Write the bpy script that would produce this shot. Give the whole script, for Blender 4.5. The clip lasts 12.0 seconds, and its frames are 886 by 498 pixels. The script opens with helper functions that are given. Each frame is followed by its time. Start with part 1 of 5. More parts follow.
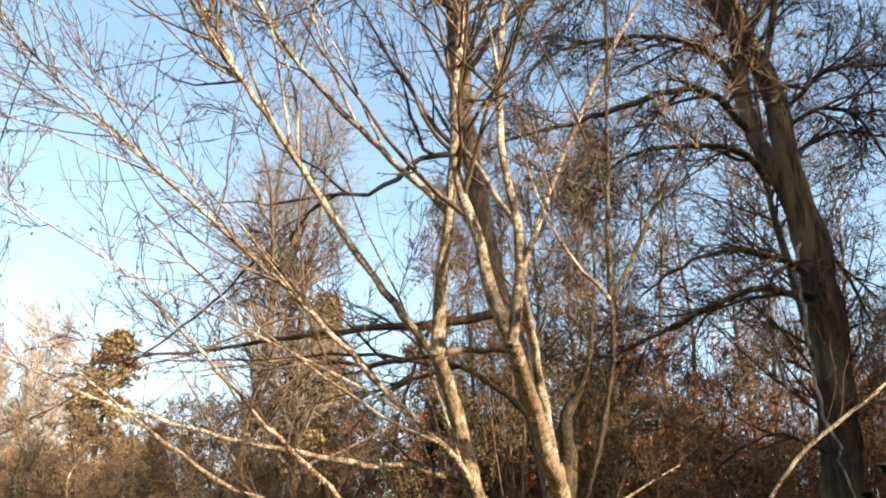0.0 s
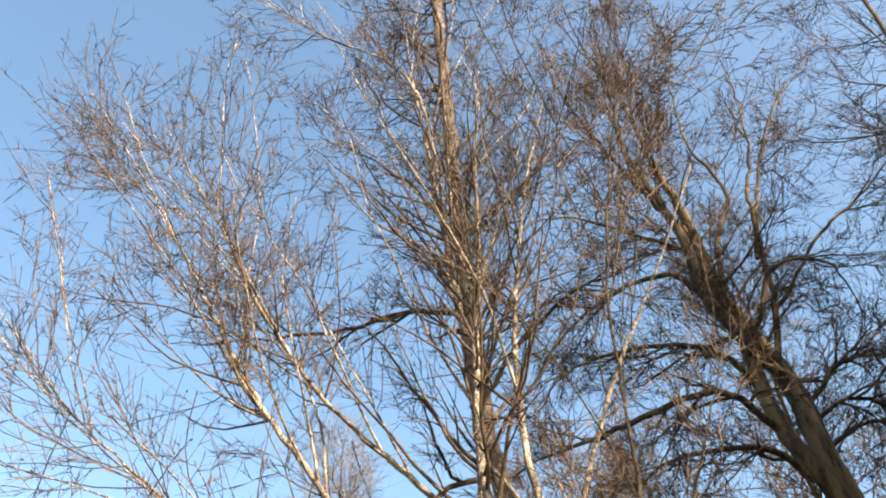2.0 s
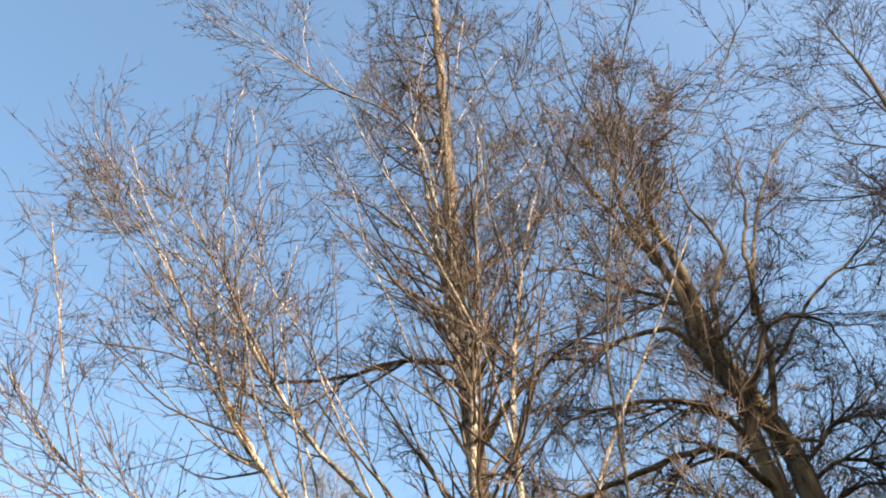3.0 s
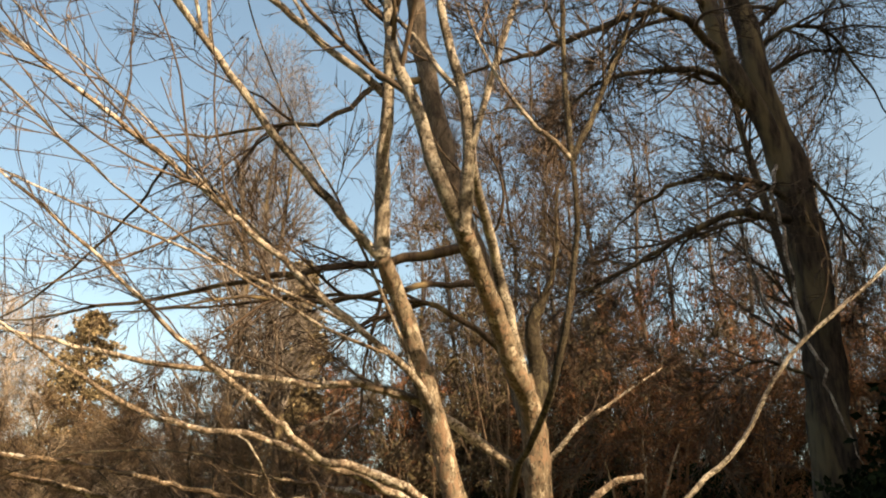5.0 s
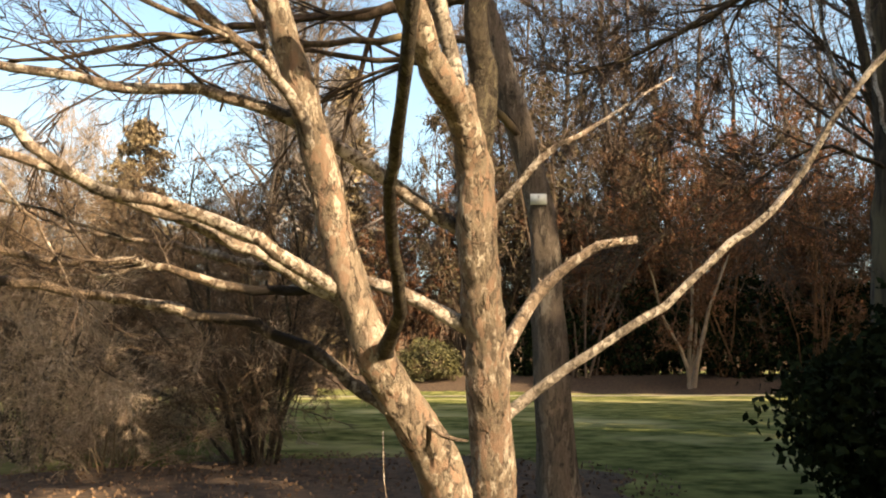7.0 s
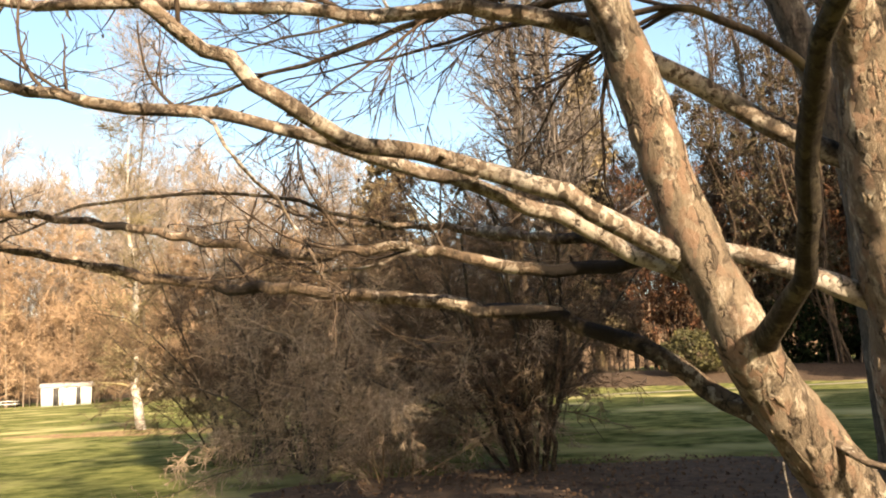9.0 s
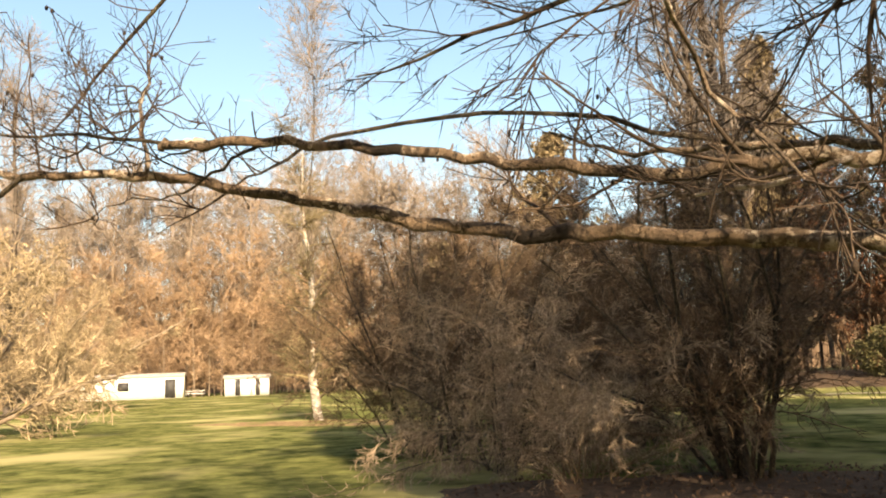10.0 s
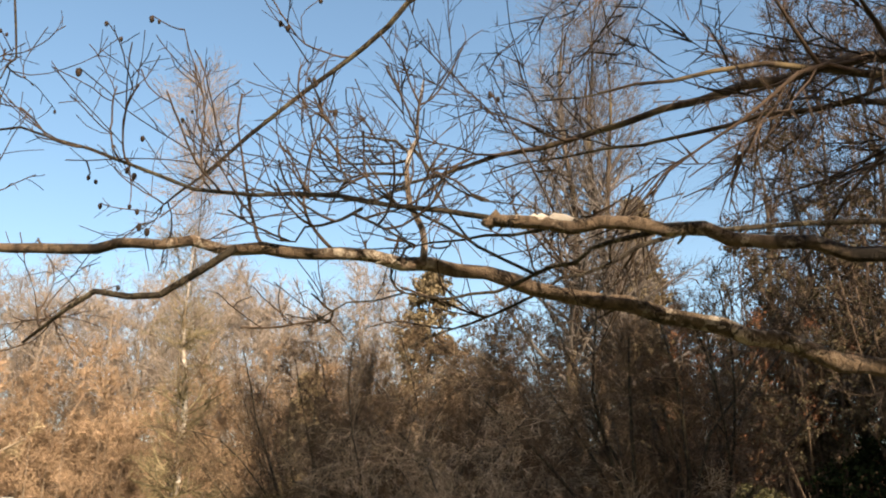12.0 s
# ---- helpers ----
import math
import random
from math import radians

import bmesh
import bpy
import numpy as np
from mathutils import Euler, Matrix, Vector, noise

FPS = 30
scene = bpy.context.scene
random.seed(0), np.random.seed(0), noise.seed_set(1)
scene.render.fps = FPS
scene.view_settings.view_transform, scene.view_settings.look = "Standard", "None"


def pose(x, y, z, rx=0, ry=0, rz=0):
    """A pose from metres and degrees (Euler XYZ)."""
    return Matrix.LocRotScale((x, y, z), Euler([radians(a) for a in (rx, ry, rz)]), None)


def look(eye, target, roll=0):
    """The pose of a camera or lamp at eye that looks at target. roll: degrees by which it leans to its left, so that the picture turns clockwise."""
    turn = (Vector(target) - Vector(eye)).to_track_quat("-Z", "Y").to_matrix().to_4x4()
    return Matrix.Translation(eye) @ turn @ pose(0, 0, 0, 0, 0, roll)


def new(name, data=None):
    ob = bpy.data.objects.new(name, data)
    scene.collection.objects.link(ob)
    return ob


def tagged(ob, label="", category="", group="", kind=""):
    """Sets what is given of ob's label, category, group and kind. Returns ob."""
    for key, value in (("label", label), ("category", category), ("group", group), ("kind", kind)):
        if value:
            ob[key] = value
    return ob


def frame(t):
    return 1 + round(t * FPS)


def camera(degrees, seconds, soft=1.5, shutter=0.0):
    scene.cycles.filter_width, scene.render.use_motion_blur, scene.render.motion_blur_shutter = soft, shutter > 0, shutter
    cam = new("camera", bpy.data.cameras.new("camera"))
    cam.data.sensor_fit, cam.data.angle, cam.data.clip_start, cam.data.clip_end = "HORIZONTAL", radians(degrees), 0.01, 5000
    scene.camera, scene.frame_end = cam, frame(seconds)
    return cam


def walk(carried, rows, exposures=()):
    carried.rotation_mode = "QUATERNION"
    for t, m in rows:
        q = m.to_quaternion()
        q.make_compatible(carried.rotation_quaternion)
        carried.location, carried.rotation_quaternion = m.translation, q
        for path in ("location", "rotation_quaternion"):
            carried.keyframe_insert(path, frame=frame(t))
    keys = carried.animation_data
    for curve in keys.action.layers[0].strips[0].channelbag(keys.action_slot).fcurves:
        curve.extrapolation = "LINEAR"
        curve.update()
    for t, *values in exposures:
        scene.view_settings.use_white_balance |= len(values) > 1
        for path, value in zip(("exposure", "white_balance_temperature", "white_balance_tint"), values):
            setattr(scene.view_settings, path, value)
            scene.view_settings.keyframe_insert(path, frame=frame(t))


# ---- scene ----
cam = camera(55.7, 12.0, soft=2.0)

PATH = [
    (0, -0.414, -1.249, 1.685, 113.01, -2.12, -1.18),
    (0.5, -0.385, -1.260, 1.564, 119.32, -0.00, -1.11),
    (1, -0.365, -1.299, 1.543, 124.97, 0.61, -0.63),
    (1.5, -0.382, -1.299, 1.553, 130.67, 1.33, 0.69),
    (2, -0.411, -1.332, 1.573, 135.25, 1.39, 3.00),
    (2.5, -0.447, -1.385, 1.584, 138.88, 0.66, 3.17),
    (2.7, -0.459, -1.390, 1.592, 139.63, 0.73, 2.77),
    (4.3, -0.268, -0.903, 1.577, 118.79, -1.03, -2.17),
    (4.5, -0.281, -0.807, 1.594, 115.81, -0.93, -1.41),
    (5, -0.231, -0.552, 1.541, 110.71, 1.29, -1.51),
    (5.5, -0.138, -0.099, 1.525, 105.47, 1.62, -3.44),
    (6, 0.107, 0.279, 1.525, 105.11, 2.49, -2.03),
    (6.5, 0.300, 0.642, 1.525, 100.81, 1.25, 0.24),
    (6.7, 0.334, 0.787, 1.487, 98.97, 0.68, 0.10),
    (8.3, 0.506, 1.627, 1.535, 97.27, 0.75, 20.16),
    (8.5, 0.381, 1.645, 1.529, 98.17, 2.23, 19.92),
    (9, 0.032, 1.767, 1.513, 98.53, 3.17, 19.19),
    (9.5, -0.271, 2.079, 1.495, 100.91, 3.15, 24.59),
    (10, -0.678, 2.253, 1.490, 98.80, 2.31, 29.99),
    (10.5, -1.163, 2.241, 1.520, 101.02, 4.25, 29.24),
    (11, -1.499, 2.362, 1.518, 102.93, 2.15, 31.84),
    (11.5, -1.704, 2.377, 1.547, 106.28, -0.47, 29.57),
    (12, -1.902, 2.363, 1.606, 107.75, -0.20, 20.26),
]
walk(cam, [(t, pose(*row)) for t, *row in PATH], exposures=[(0.0, 2.03, 7950, 10), (0.5, 1.86, 7750, 10), (1.0, 1.78, 8100, 10), (2.0, 1.96, 7200, 10), (2.5, 2.0, 6850, 10), (4.5, 1.46, 8600, 10), (5.5, 1.52, 9000, 10), (6.5, 1.78, 8500, 10), (8.5, 1.98, 7600, 10), (9.5, 1.70, 8100, 10), (10.0, 1.64, 8300, 10), (11.0, 1.32, 7850, 10), (11.5, 1.22, 7450, 10), (12.0, 1.22, 7150, 10)])

# ---------------------------------------------------------------- light
SUN_AZ = math.atan2(0.69, -0.72)          # from +y towards +x
SUN_EL = radians(30)
world = bpy.data.worlds.new("sky")
scene.world = world
world.use_nodes = True
wn = world.node_tree.nodes
sky = wn.new("ShaderNodeTexSky")
sky.sky_type = "NISHITA"
sky.sun_disc = False
sky.sun_elevation = SUN_EL
sky.sun_rotation = SUN_AZ
sky.altitude = 100
sky.air_density, sky.dust_density, sky.ozone_density = 1.0, 3.2, 1.0
wn["Background"].inputs[1].default_value = 0.115
clear = wn.new("ShaderNodeHueSaturation")
clear.inputs["Hue"].default_value, clear.inputs["Saturation"].default_value = 0.493, 1.12
world.node_tree.links.new(sky.outputs[0], clear.inputs["Color"])
world.node_tree.links.new(clear.outputs[0], wn["Background"].inputs[0])

sun = new("sun", bpy.data.lights.new("sun", "SUN"))
sun.data.energy = 5.0
sun.data.angle = radians(0.6)
sun.data.color = (1.0, 0.84, 0.65)
sun_dir = Vector((math.sin(SUN_AZ) * math.cos(SUN_EL), math.cos(SUN_AZ) * math.cos(SUN_EL), math.sin(SUN_EL)))
sun.matrix_world = look(sun_dir * 60, (0, 0, 0))


# ---------------------------------------------------------------- materials
def material(name, low, high, scale=6.0, rough=0.85, bump=0.3, stretch=(1, 1, 1), patch=None, patch_scale=2.0,
             patch_edge=(0.5, 0.58), vary=0.0, translucent=0.0, detail=6.0, island=False):
    """Two-tone noise colour with fine relief; patch adds a third colour in blotches; vary shifts the tone from piece to piece."""
    m = bpy.data.materials.new(name)
    m.use_nodes = True
    n, l = m.node_tree.nodes, m.node_tree.links
    bsdf = n["Principled BSDF"]
    bsdf.inputs["Roughness"].default_value = rough
    bsdf.inputs["Specular IOR Level"].default_value = 0.25
    co = n.new("ShaderNodeTexCoord")
    mp = n.new("ShaderNodeMapping")
    mp.inputs["Scale"].default_value = stretch
    l.new(co.outputs["Object"], mp.inputs["Vector"])
    tex = n.new("ShaderNodeTexNoise")
    tex.inputs["Scale"].default_value, tex.inputs["Detail"].default_value, tex.inputs["Roughness"].default_value = scale, detail, 0.65
    l.new(mp.outputs[0], tex.inputs["Vector"])
    ramp = n.new("ShaderNodeValToRGB")
    ramp.color_ramp.elements[0].position, ramp.color_ramp.elements[1].position = 0.34, 0.66
    ramp.color_ramp.elements[0].color, ramp.color_ramp.elements[1].color = (*low, 1), (*high, 1)
    l.new(tex.outputs["Fac"], ramp.inputs[0])
    colour = ramp.outputs[0]
    if patch:
        big = n.new("ShaderNodeTexNoise")
        big.inputs["Scale"].default_value, big.inputs["Detail"].default_value = patch_scale, 4
        l.new(mp.outputs[0], big.inputs["Vector"])
        r2 = n.new("ShaderNodeValToRGB")
        r2.color_ramp.elements[0].position, r2.color_ramp.elements[1].position = patch_edge
        l.new(big.outputs["Fac"], r2.inputs[0])
        mix = n.new("ShaderNodeMix")
        mix.data_type = "RGBA"
        l.new(r2.outputs[0], mix.inputs["Factor"])
        l.new(colour, mix.inputs["A"])
        mix.inputs["B"].default_value = (*patch, 1)
        colour = mix.outputs["Result"]
    if vary:
        src = n.new("ShaderNodeNewGeometry").outputs["Random Per Island"] if island else n.new("ShaderNodeObjectInfo").outputs["Random"]
        mr = n.new("ShaderNodeMapRange")
        mr.inputs["To Min"].default_value, mr.inputs["To Max"].default_value = 1 - vary, 1 + vary
        l.new(src, mr.inputs["Value"])
        hsv = n.new("ShaderNodeHueSaturation")
        l.new(mr.outputs[0], hsv.inputs["Value"])
        l.new(colour, hsv.inputs["Color"])
        colour = hsv.outputs[0]
    l.new(colour, bsdf.inputs["Base Color"])
    if bump:
        bp = n.new("ShaderNodeBump")
        bp.inputs["Strength"].default_value, bp.inputs["Distance"].default_value = bump, 0.02
        l.new(tex.outputs["Fac"], bp.inputs["Height"])
        l.new(bp.outputs[0], bsdf.inputs["Normal"])
    if translucent:
        bsdf.inputs["Transmission Weight"].default_value = 0
        tr = n.new("ShaderNodeBsdfTranslucent")
        l.new(colour, tr.inputs["Color"])
        ms = n.new("ShaderNodeMixShader")
        ms.inputs[0].default_value = translucent
        l.new(bsdf.outputs[0], ms.inputs[1])
        l.new(tr.outputs[0], ms.inputs[2])
        l.new(ms.outputs[0], n["Material Output"].inputs["Surface"])
    return m


def bark(name, low, high, pale, dark, cell=45.0, tall=0.45, pale_edge=(0.52, 0.62), dark_edge=(0.60, 0.72), blotch=9.0, tint=None):
    """Scaling bark: irregular plates of differing tone, pale peeled patches, dark crevices, and stains that on limbs
    double as shadow bands.
    """
    m = bpy.data.materials.new(name)
    m.use_nodes = True
    n, l = m.node_tree.nodes, m.node_tree.links
    b = n["Principled BSDF"]
    b.inputs["Roughness"].default_value = 0.82
    b.inputs["Specular IOR Level"].default_value = 0.25
    co = n.new("ShaderNodeTexCoord")

    def noise_of(scale, detail, src, rough=0.6):
        t = n.new("ShaderNodeTexNoise")
        t.inputs["Scale"].default_value, t.inputs["Detail"].default_value, t.inputs["Roughness"].default_value = scale, detail, rough
        l.new(src, t.inputs["Vector"])
        return t

    def ramp_of(src, p0, p1, c0=(0, 0, 0), c1=(1, 1, 1)):
        r = n.new("ShaderNodeValToRGB")
        e = r.color_ramp.elements
        e[0].position, e[1].position = p0, p1
        e[0].color, e[1].color = (*c0, 1), (*c1, 1)
        l.new(src, r.inputs[0])
        return r.outputs[0]

    def maths(op, a, c):
        k = n.new("ShaderNodeMath")
        k.operation = op
        for i, q in enumerate((a, c)):
            if isinstance(q, (int, float)):
                k.inputs[i].default_value = q
            else:
                l.new(q, k.inputs[i])
        return k.outputs[0]

    def mixed(fac, a, c):
        k = n.new("ShaderNodeMix")
        k.data_type = "RGBA"
        l.new(fac, k.inputs["Factor"])
        l.new(a, k.inputs["A"])
        k.inputs["B"].default_value = (*c, 1)
        return k.outputs["Result"]

    warp = noise_of(30, 3, co.outputs["Object"])
    off = n.new("ShaderNodeVectorMath")
    off.operation = "MULTIPLY_ADD"
    l.new(warp.outputs["Color"], off.inputs[0])
    off.inputs[1].default_value = (0.03, 0.03, 0.04)
    l.new(co.outputs["Object"], off.inputs[2])
    mp = n.new("ShaderNodeMapping")
    mp.inputs["Scale"].default_value = (1, 1, tall)
    l.new(off.outputs[0], mp.inputs["Vector"])
    plate = n.new("ShaderNodeTexVoronoi")
    plate.inputs["Scale"].default_value = cell
    l.new(mp.outputs[0], plate.inputs["Vector"])
    edge = n.new("ShaderNodeTexVoronoi")
    edge.feature = "DISTANCE_TO_EDGE"
    edge.inputs["Scale"].default_value = cell
    l.new(mp.outputs[0], edge.inputs["Vector"])
    tone = n.new("ShaderNodeSeparateColor")
    l.new(plate.outputs["Color"], tone.inputs[0])
    grain = noise_of(70, 8, mp.outputs[0], 0.75)
    spot = noise_of(blotch, 5, mp.outputs[0], 0.7)
    stain_shade = noise_of(blotch * 0.5, 6, co.outputs["Object"], 0.7)
    base = ramp_of(maths("ADD", maths("MULTIPLY", tone.outputs[0], 0.22), maths("MULTIPLY", grain.outputs["Fac"], 0.78)), 0.33, 0.64, low, high)
    peel = ramp_of(maths("ADD", spot.outputs["Fac"], maths("ADD", maths("MULTIPLY", maths("SUBTRACT", tone.outputs[1], 0.5), 0.16), maths("MULTIPLY", maths("SUBTRACT", grain.outputs["Fac"], 0.5), 0.45))), *pale_edge)
    colour = mixed(peel, base, pale)
    if tint:
        colour = mixed(ramp_of(maths("ADD", stain_shade.outputs["Fac"], maths("MULTIPLY", maths("SUBTRACT", tone.outputs[2], 0.5), 0.35)), 0.54, 0.66), colour, tint)
    colour = mixed(ramp_of(stain_shade.outputs["Fac"], *dark_edge), colour, dark)
    fleck = noise_of(26, 4, mp.outputs[0], 0.6)
    gap = maths("MULTIPLY", ramp_of(edge.outputs["Distance"], 0.0, 0.13, (1, 1, 1), (0, 0, 0)), ramp_of(fleck.outputs["Fac"], 0.535, 0.60))
    colour = mixed(gap, colour, dark)
    l.new(colour, b.inputs["Base Color"])
    bp = n.new("ShaderNodeBump")
    bp.inputs["Strength"].default_value, bp.inputs["Distance"].default_value = 1.0, 0.009
    l.new(maths("ADD", maths("MULTIPLY", gap, -0.8), maths("MULTIPLY", grain.outputs["Fac"], 2.2)), bp.inputs["Height"])
    l.new(bp.outputs[0], b.inputs["Normal"])
    return m


FLAKY = bark("flaky_bark", (0.075, 0.057, 0.042), (0.26, 0.205, 0.152), (0.50, 0.44, 0.36), (0.026, 0.019, 0.014), 48, 0.38, (0.55, 0.68), (0.64, 0.80), 11, (0.25, 0.165, 0.118))
# next two: stains and pale patches double as painted shadow bands and sunlit tops
PALE = bark("shade_banded_limb_bark", (0.07, 0.052, 0.039), (0.27, 0.205, 0.155), (0.58, 0.52, 0.45), (0.033, 0.025, 0.019), 55, 0.8, (0.48, 0.62), (0.55, 0.65), 5)
LOWLIMB = bark("brown_shaded_limb_bark", (0.06, 0.043, 0.031), (0.22, 0.158, 0.11), (0.50, 0.43, 0.35), (0.02, 0.015, 0.012), 55, 0.8, (0.55, 0.64), (0.51, 0.58), 4.5)
UPPER = bark("whitish_upper_bark", (0.075, 0.060, 0.048), (0.29, 0.245, 0.20), (0.50, 0.45, 0.385), (0.03, 0.023, 0.018), 50, 0.8, (0.47, 0.62), (0.56, 0.66), 8)
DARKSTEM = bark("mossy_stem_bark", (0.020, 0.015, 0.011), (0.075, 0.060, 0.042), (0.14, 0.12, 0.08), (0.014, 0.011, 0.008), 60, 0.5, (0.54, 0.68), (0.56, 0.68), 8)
TALLBARK = bark("mottled_grey_bark", (0.04, 0.032, 0.026), (0.15, 0.118, 0.092), (0.26, 0.225, 0.185), (0.02, 0.015, 0.012), 20, 0.22, (0.56, 0.70), (0.58, 0.72), 4)
POPLARBARK = material("poplar_trunk_bark", (0.04, 0.033, 0.028), (0.10, 0.083, 0.07), 6, 0.95, 0.6, (1, 1, 0.3))
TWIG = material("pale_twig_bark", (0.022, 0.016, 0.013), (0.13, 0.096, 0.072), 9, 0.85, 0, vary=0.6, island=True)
# darker copy of TWIG: shade on the low twigs is painted in
SHADETWIG = material("shaded_low_twig_bark", (0.018, 0.013, 0.010), (0.075, 0.052, 0.037), 14, 0.85, 0, vary=0.4, island=True)
CONE = material("cone_scales", (0.015, 0.011, 0.01), (0.04, 0.028, 0.02), 40, 0.9, 0.2)
FLAKE = material("peeling_bark_flake", (0.075, 0.057, 0.042), (0.26, 0.205, 0.152), 60, 0.85, 0.5, vary=0.4, island=True)
POPLARTWIG = material("poplar_twig_bark", (0.07, 0.06, 0.055), (0.17, 0.145, 0.13), 1, 0.9, 0, vary=0.3, island=True)
DARKTWIG = material("dark_twig_bark", (0.020, 0.014, 0.010), (0.068, 0.046, 0.033), 2, 0.9, 0, vary=0.35, island=True)
BROWNTWIG = material("brown_twig_bark", (0.032, 0.022, 0.016), (0.11, 0.077, 0.055), 2, 0.9, 0, vary=0.4, island=True)
REDTWIG = material("russet_twig_bark", (0.048, 0.0248, 0.0144), (0.136, 0.076, 0.0416), 2, 0.9, 0, vary=0.35, island=True)
DARKBARK = material("dark_furrowed_bark", (0.0168, 0.0123, 0.009), (0.075, 0.054, 0.038), 9, 0.95, 0.9, (2, 2, 0.35), (0.125, 0.096, 0.055), 1.8, (0.50, 0.62))
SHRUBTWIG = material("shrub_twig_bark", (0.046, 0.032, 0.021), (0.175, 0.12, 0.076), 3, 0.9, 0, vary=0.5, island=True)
STRAW = material("straw_stem_bark", (0.0896, 0.0616, 0.0364), (0.213, 0.157, 0.0952), 3, 0.9, 0, vary=0.4, island=True)
WOODTWIG = material("wood_twig_bark", (0.150, 0.100, 0.064), (0.325, 0.226, 0.150), 0.15, 0.9, 0, vary=0.4, island=True)
WOODTRUNK = material("wood_trunk_bark", (0.112, 0.084, 0.0616), (0.235, 0.19, 0.146), 1.2, 0.9, 0, vary=0.3, island=True)
GREYTWIG = material("grey_twig_bark", (0.13, 0.105, 0.088), (0.27, 0.225, 0.19), 1, 0.9, 0, vary=0.3, island=True)
GOLDTWIG = material("golden_twig_bark", (0.15, 0.115, 0.073), (0.40, 0.318, 0.208), 1, 0.9, 0, vary=0.45, island=True)
WHITEBARK = material("white_peeling_bark", (0.10, 0.075, 0.055), (0.62, 0.58, 0.52), 5, 0.8, 0.4, (1, 1, 1.6), (0.12, 0.09, 0.06), 0.55, (0.50, 0.58))
BIRCHTWIG = material("olive_brown_twig", (0.075, 0.062, 0.036), (0.235, 0.192, 0.112), 1, 0.9, 0, vary=0.45, island=True)
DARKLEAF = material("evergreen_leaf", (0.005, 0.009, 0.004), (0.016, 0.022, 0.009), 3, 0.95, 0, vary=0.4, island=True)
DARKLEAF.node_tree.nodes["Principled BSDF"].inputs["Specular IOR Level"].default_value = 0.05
OLIVELEAF = material("olive_leaf", (0.026, 0.027, 0.011), (0.075, 0.068, 0.027), 0.7, 0.6, 0, vary=0.5, island=True)
NEEDLE = material("conifer_needle", (0.085, 0.068, 0.040), (0.22, 0.172, 0.105), 0.8, 0.7, 0, vary=0.35, island=True, translucent=0.15)
REDLEAF = material("withered_russet_leaf", (0.08, 0.034, 0.018), (0.21, 0.095, 0.05), 0.5, 0.8, 0, vary=0.45, island=True, translucent=0.2)
GRASS = material("lawn_grass", (0.024, 0.034, 0.012), (0.17, 0.175, 0.065), 1.4, 0.95, 0.4, (1, 1, 1), (0.29, 0.265, 0.13), 0.22, (0.50, 0.66), detail=12)
GRASS.node_tree.nodes["Principled BSDF"].inputs["Specular IOR Level"].default_value = 0.0
MULCH = material("leaf_mulch", (0.022, 0.0145, 0.010), (0.085, 0.056, 0.037), 7, 0.95, 0.8, detail=10)
LITTER = material("dead_leaf", (0.05, 0.03, 0.019), (0.17, 0.11, 0.07), 4, 0.85, 0, vary=0.4, island=True)
RIDGE = material("distant_wood", (0.0504, 0.0336, 0.0224), (0.134, 0.092, 0.0616), 0.35, 0.95, 0.6, (1, 1, 0.5), detail=12)
GRAVEL = material("pale_path_gravel", (0.182, 0.161, 0.126), (0.308, 0.28, 0.231), 9, 0.95, 0.4, detail=10)
WHITEPAINT = material("white_painted_board", (0.66, 0.66, 0.64), (0.82, 0.82, 0.80), 2, 0.6, 0.1)
ROOFING = material("grey_roof_felt", (0.16, 0.15, 0.15), (0.34, 0.32, 0.30), 3, 0.9, 0.2)
DARKOPEN = material("dark_door_paint", (0.02, 0.02, 0.022), (0.05, 0.05, 0.05), 3, 0.6, 0)
TAGMETAL = material("white_tag_plate", (0.55, 0.58, 0.56), (0.72, 0.74, 0.72), 14, 0.45, 0.05)


# ---------------------------------------------------------------- mesh helpers
RNG = np.random.default_rng(7)


def mesh_from(name, verts, loops, sizes, smooth=True):
    me = bpy.data.meshes.new(name)
    me.vertices.add(len(verts))
    me.vertices.foreach_set("co", np.asarray(verts, np.float32).ravel())
    me.loops.add(len(loops))
    me.loops.foreach_set("vertex_index", np.asarray(loops, np.int32))
    me.polygons.add(len(sizes))
    starts = np.concatenate(([0], np.cumsum(sizes)[:-1])).astype(np.int32)
    me.polygons.foreach_set("loop_start", starts)
    me.polygons.foreach_set("loop_total", np.asarray(sizes, np.int32))
    if smooth:
        me.polygons.foreach_set("use_smooth", np.ones(len(sizes), bool))
    me.update(calc_edges=True)
    return me


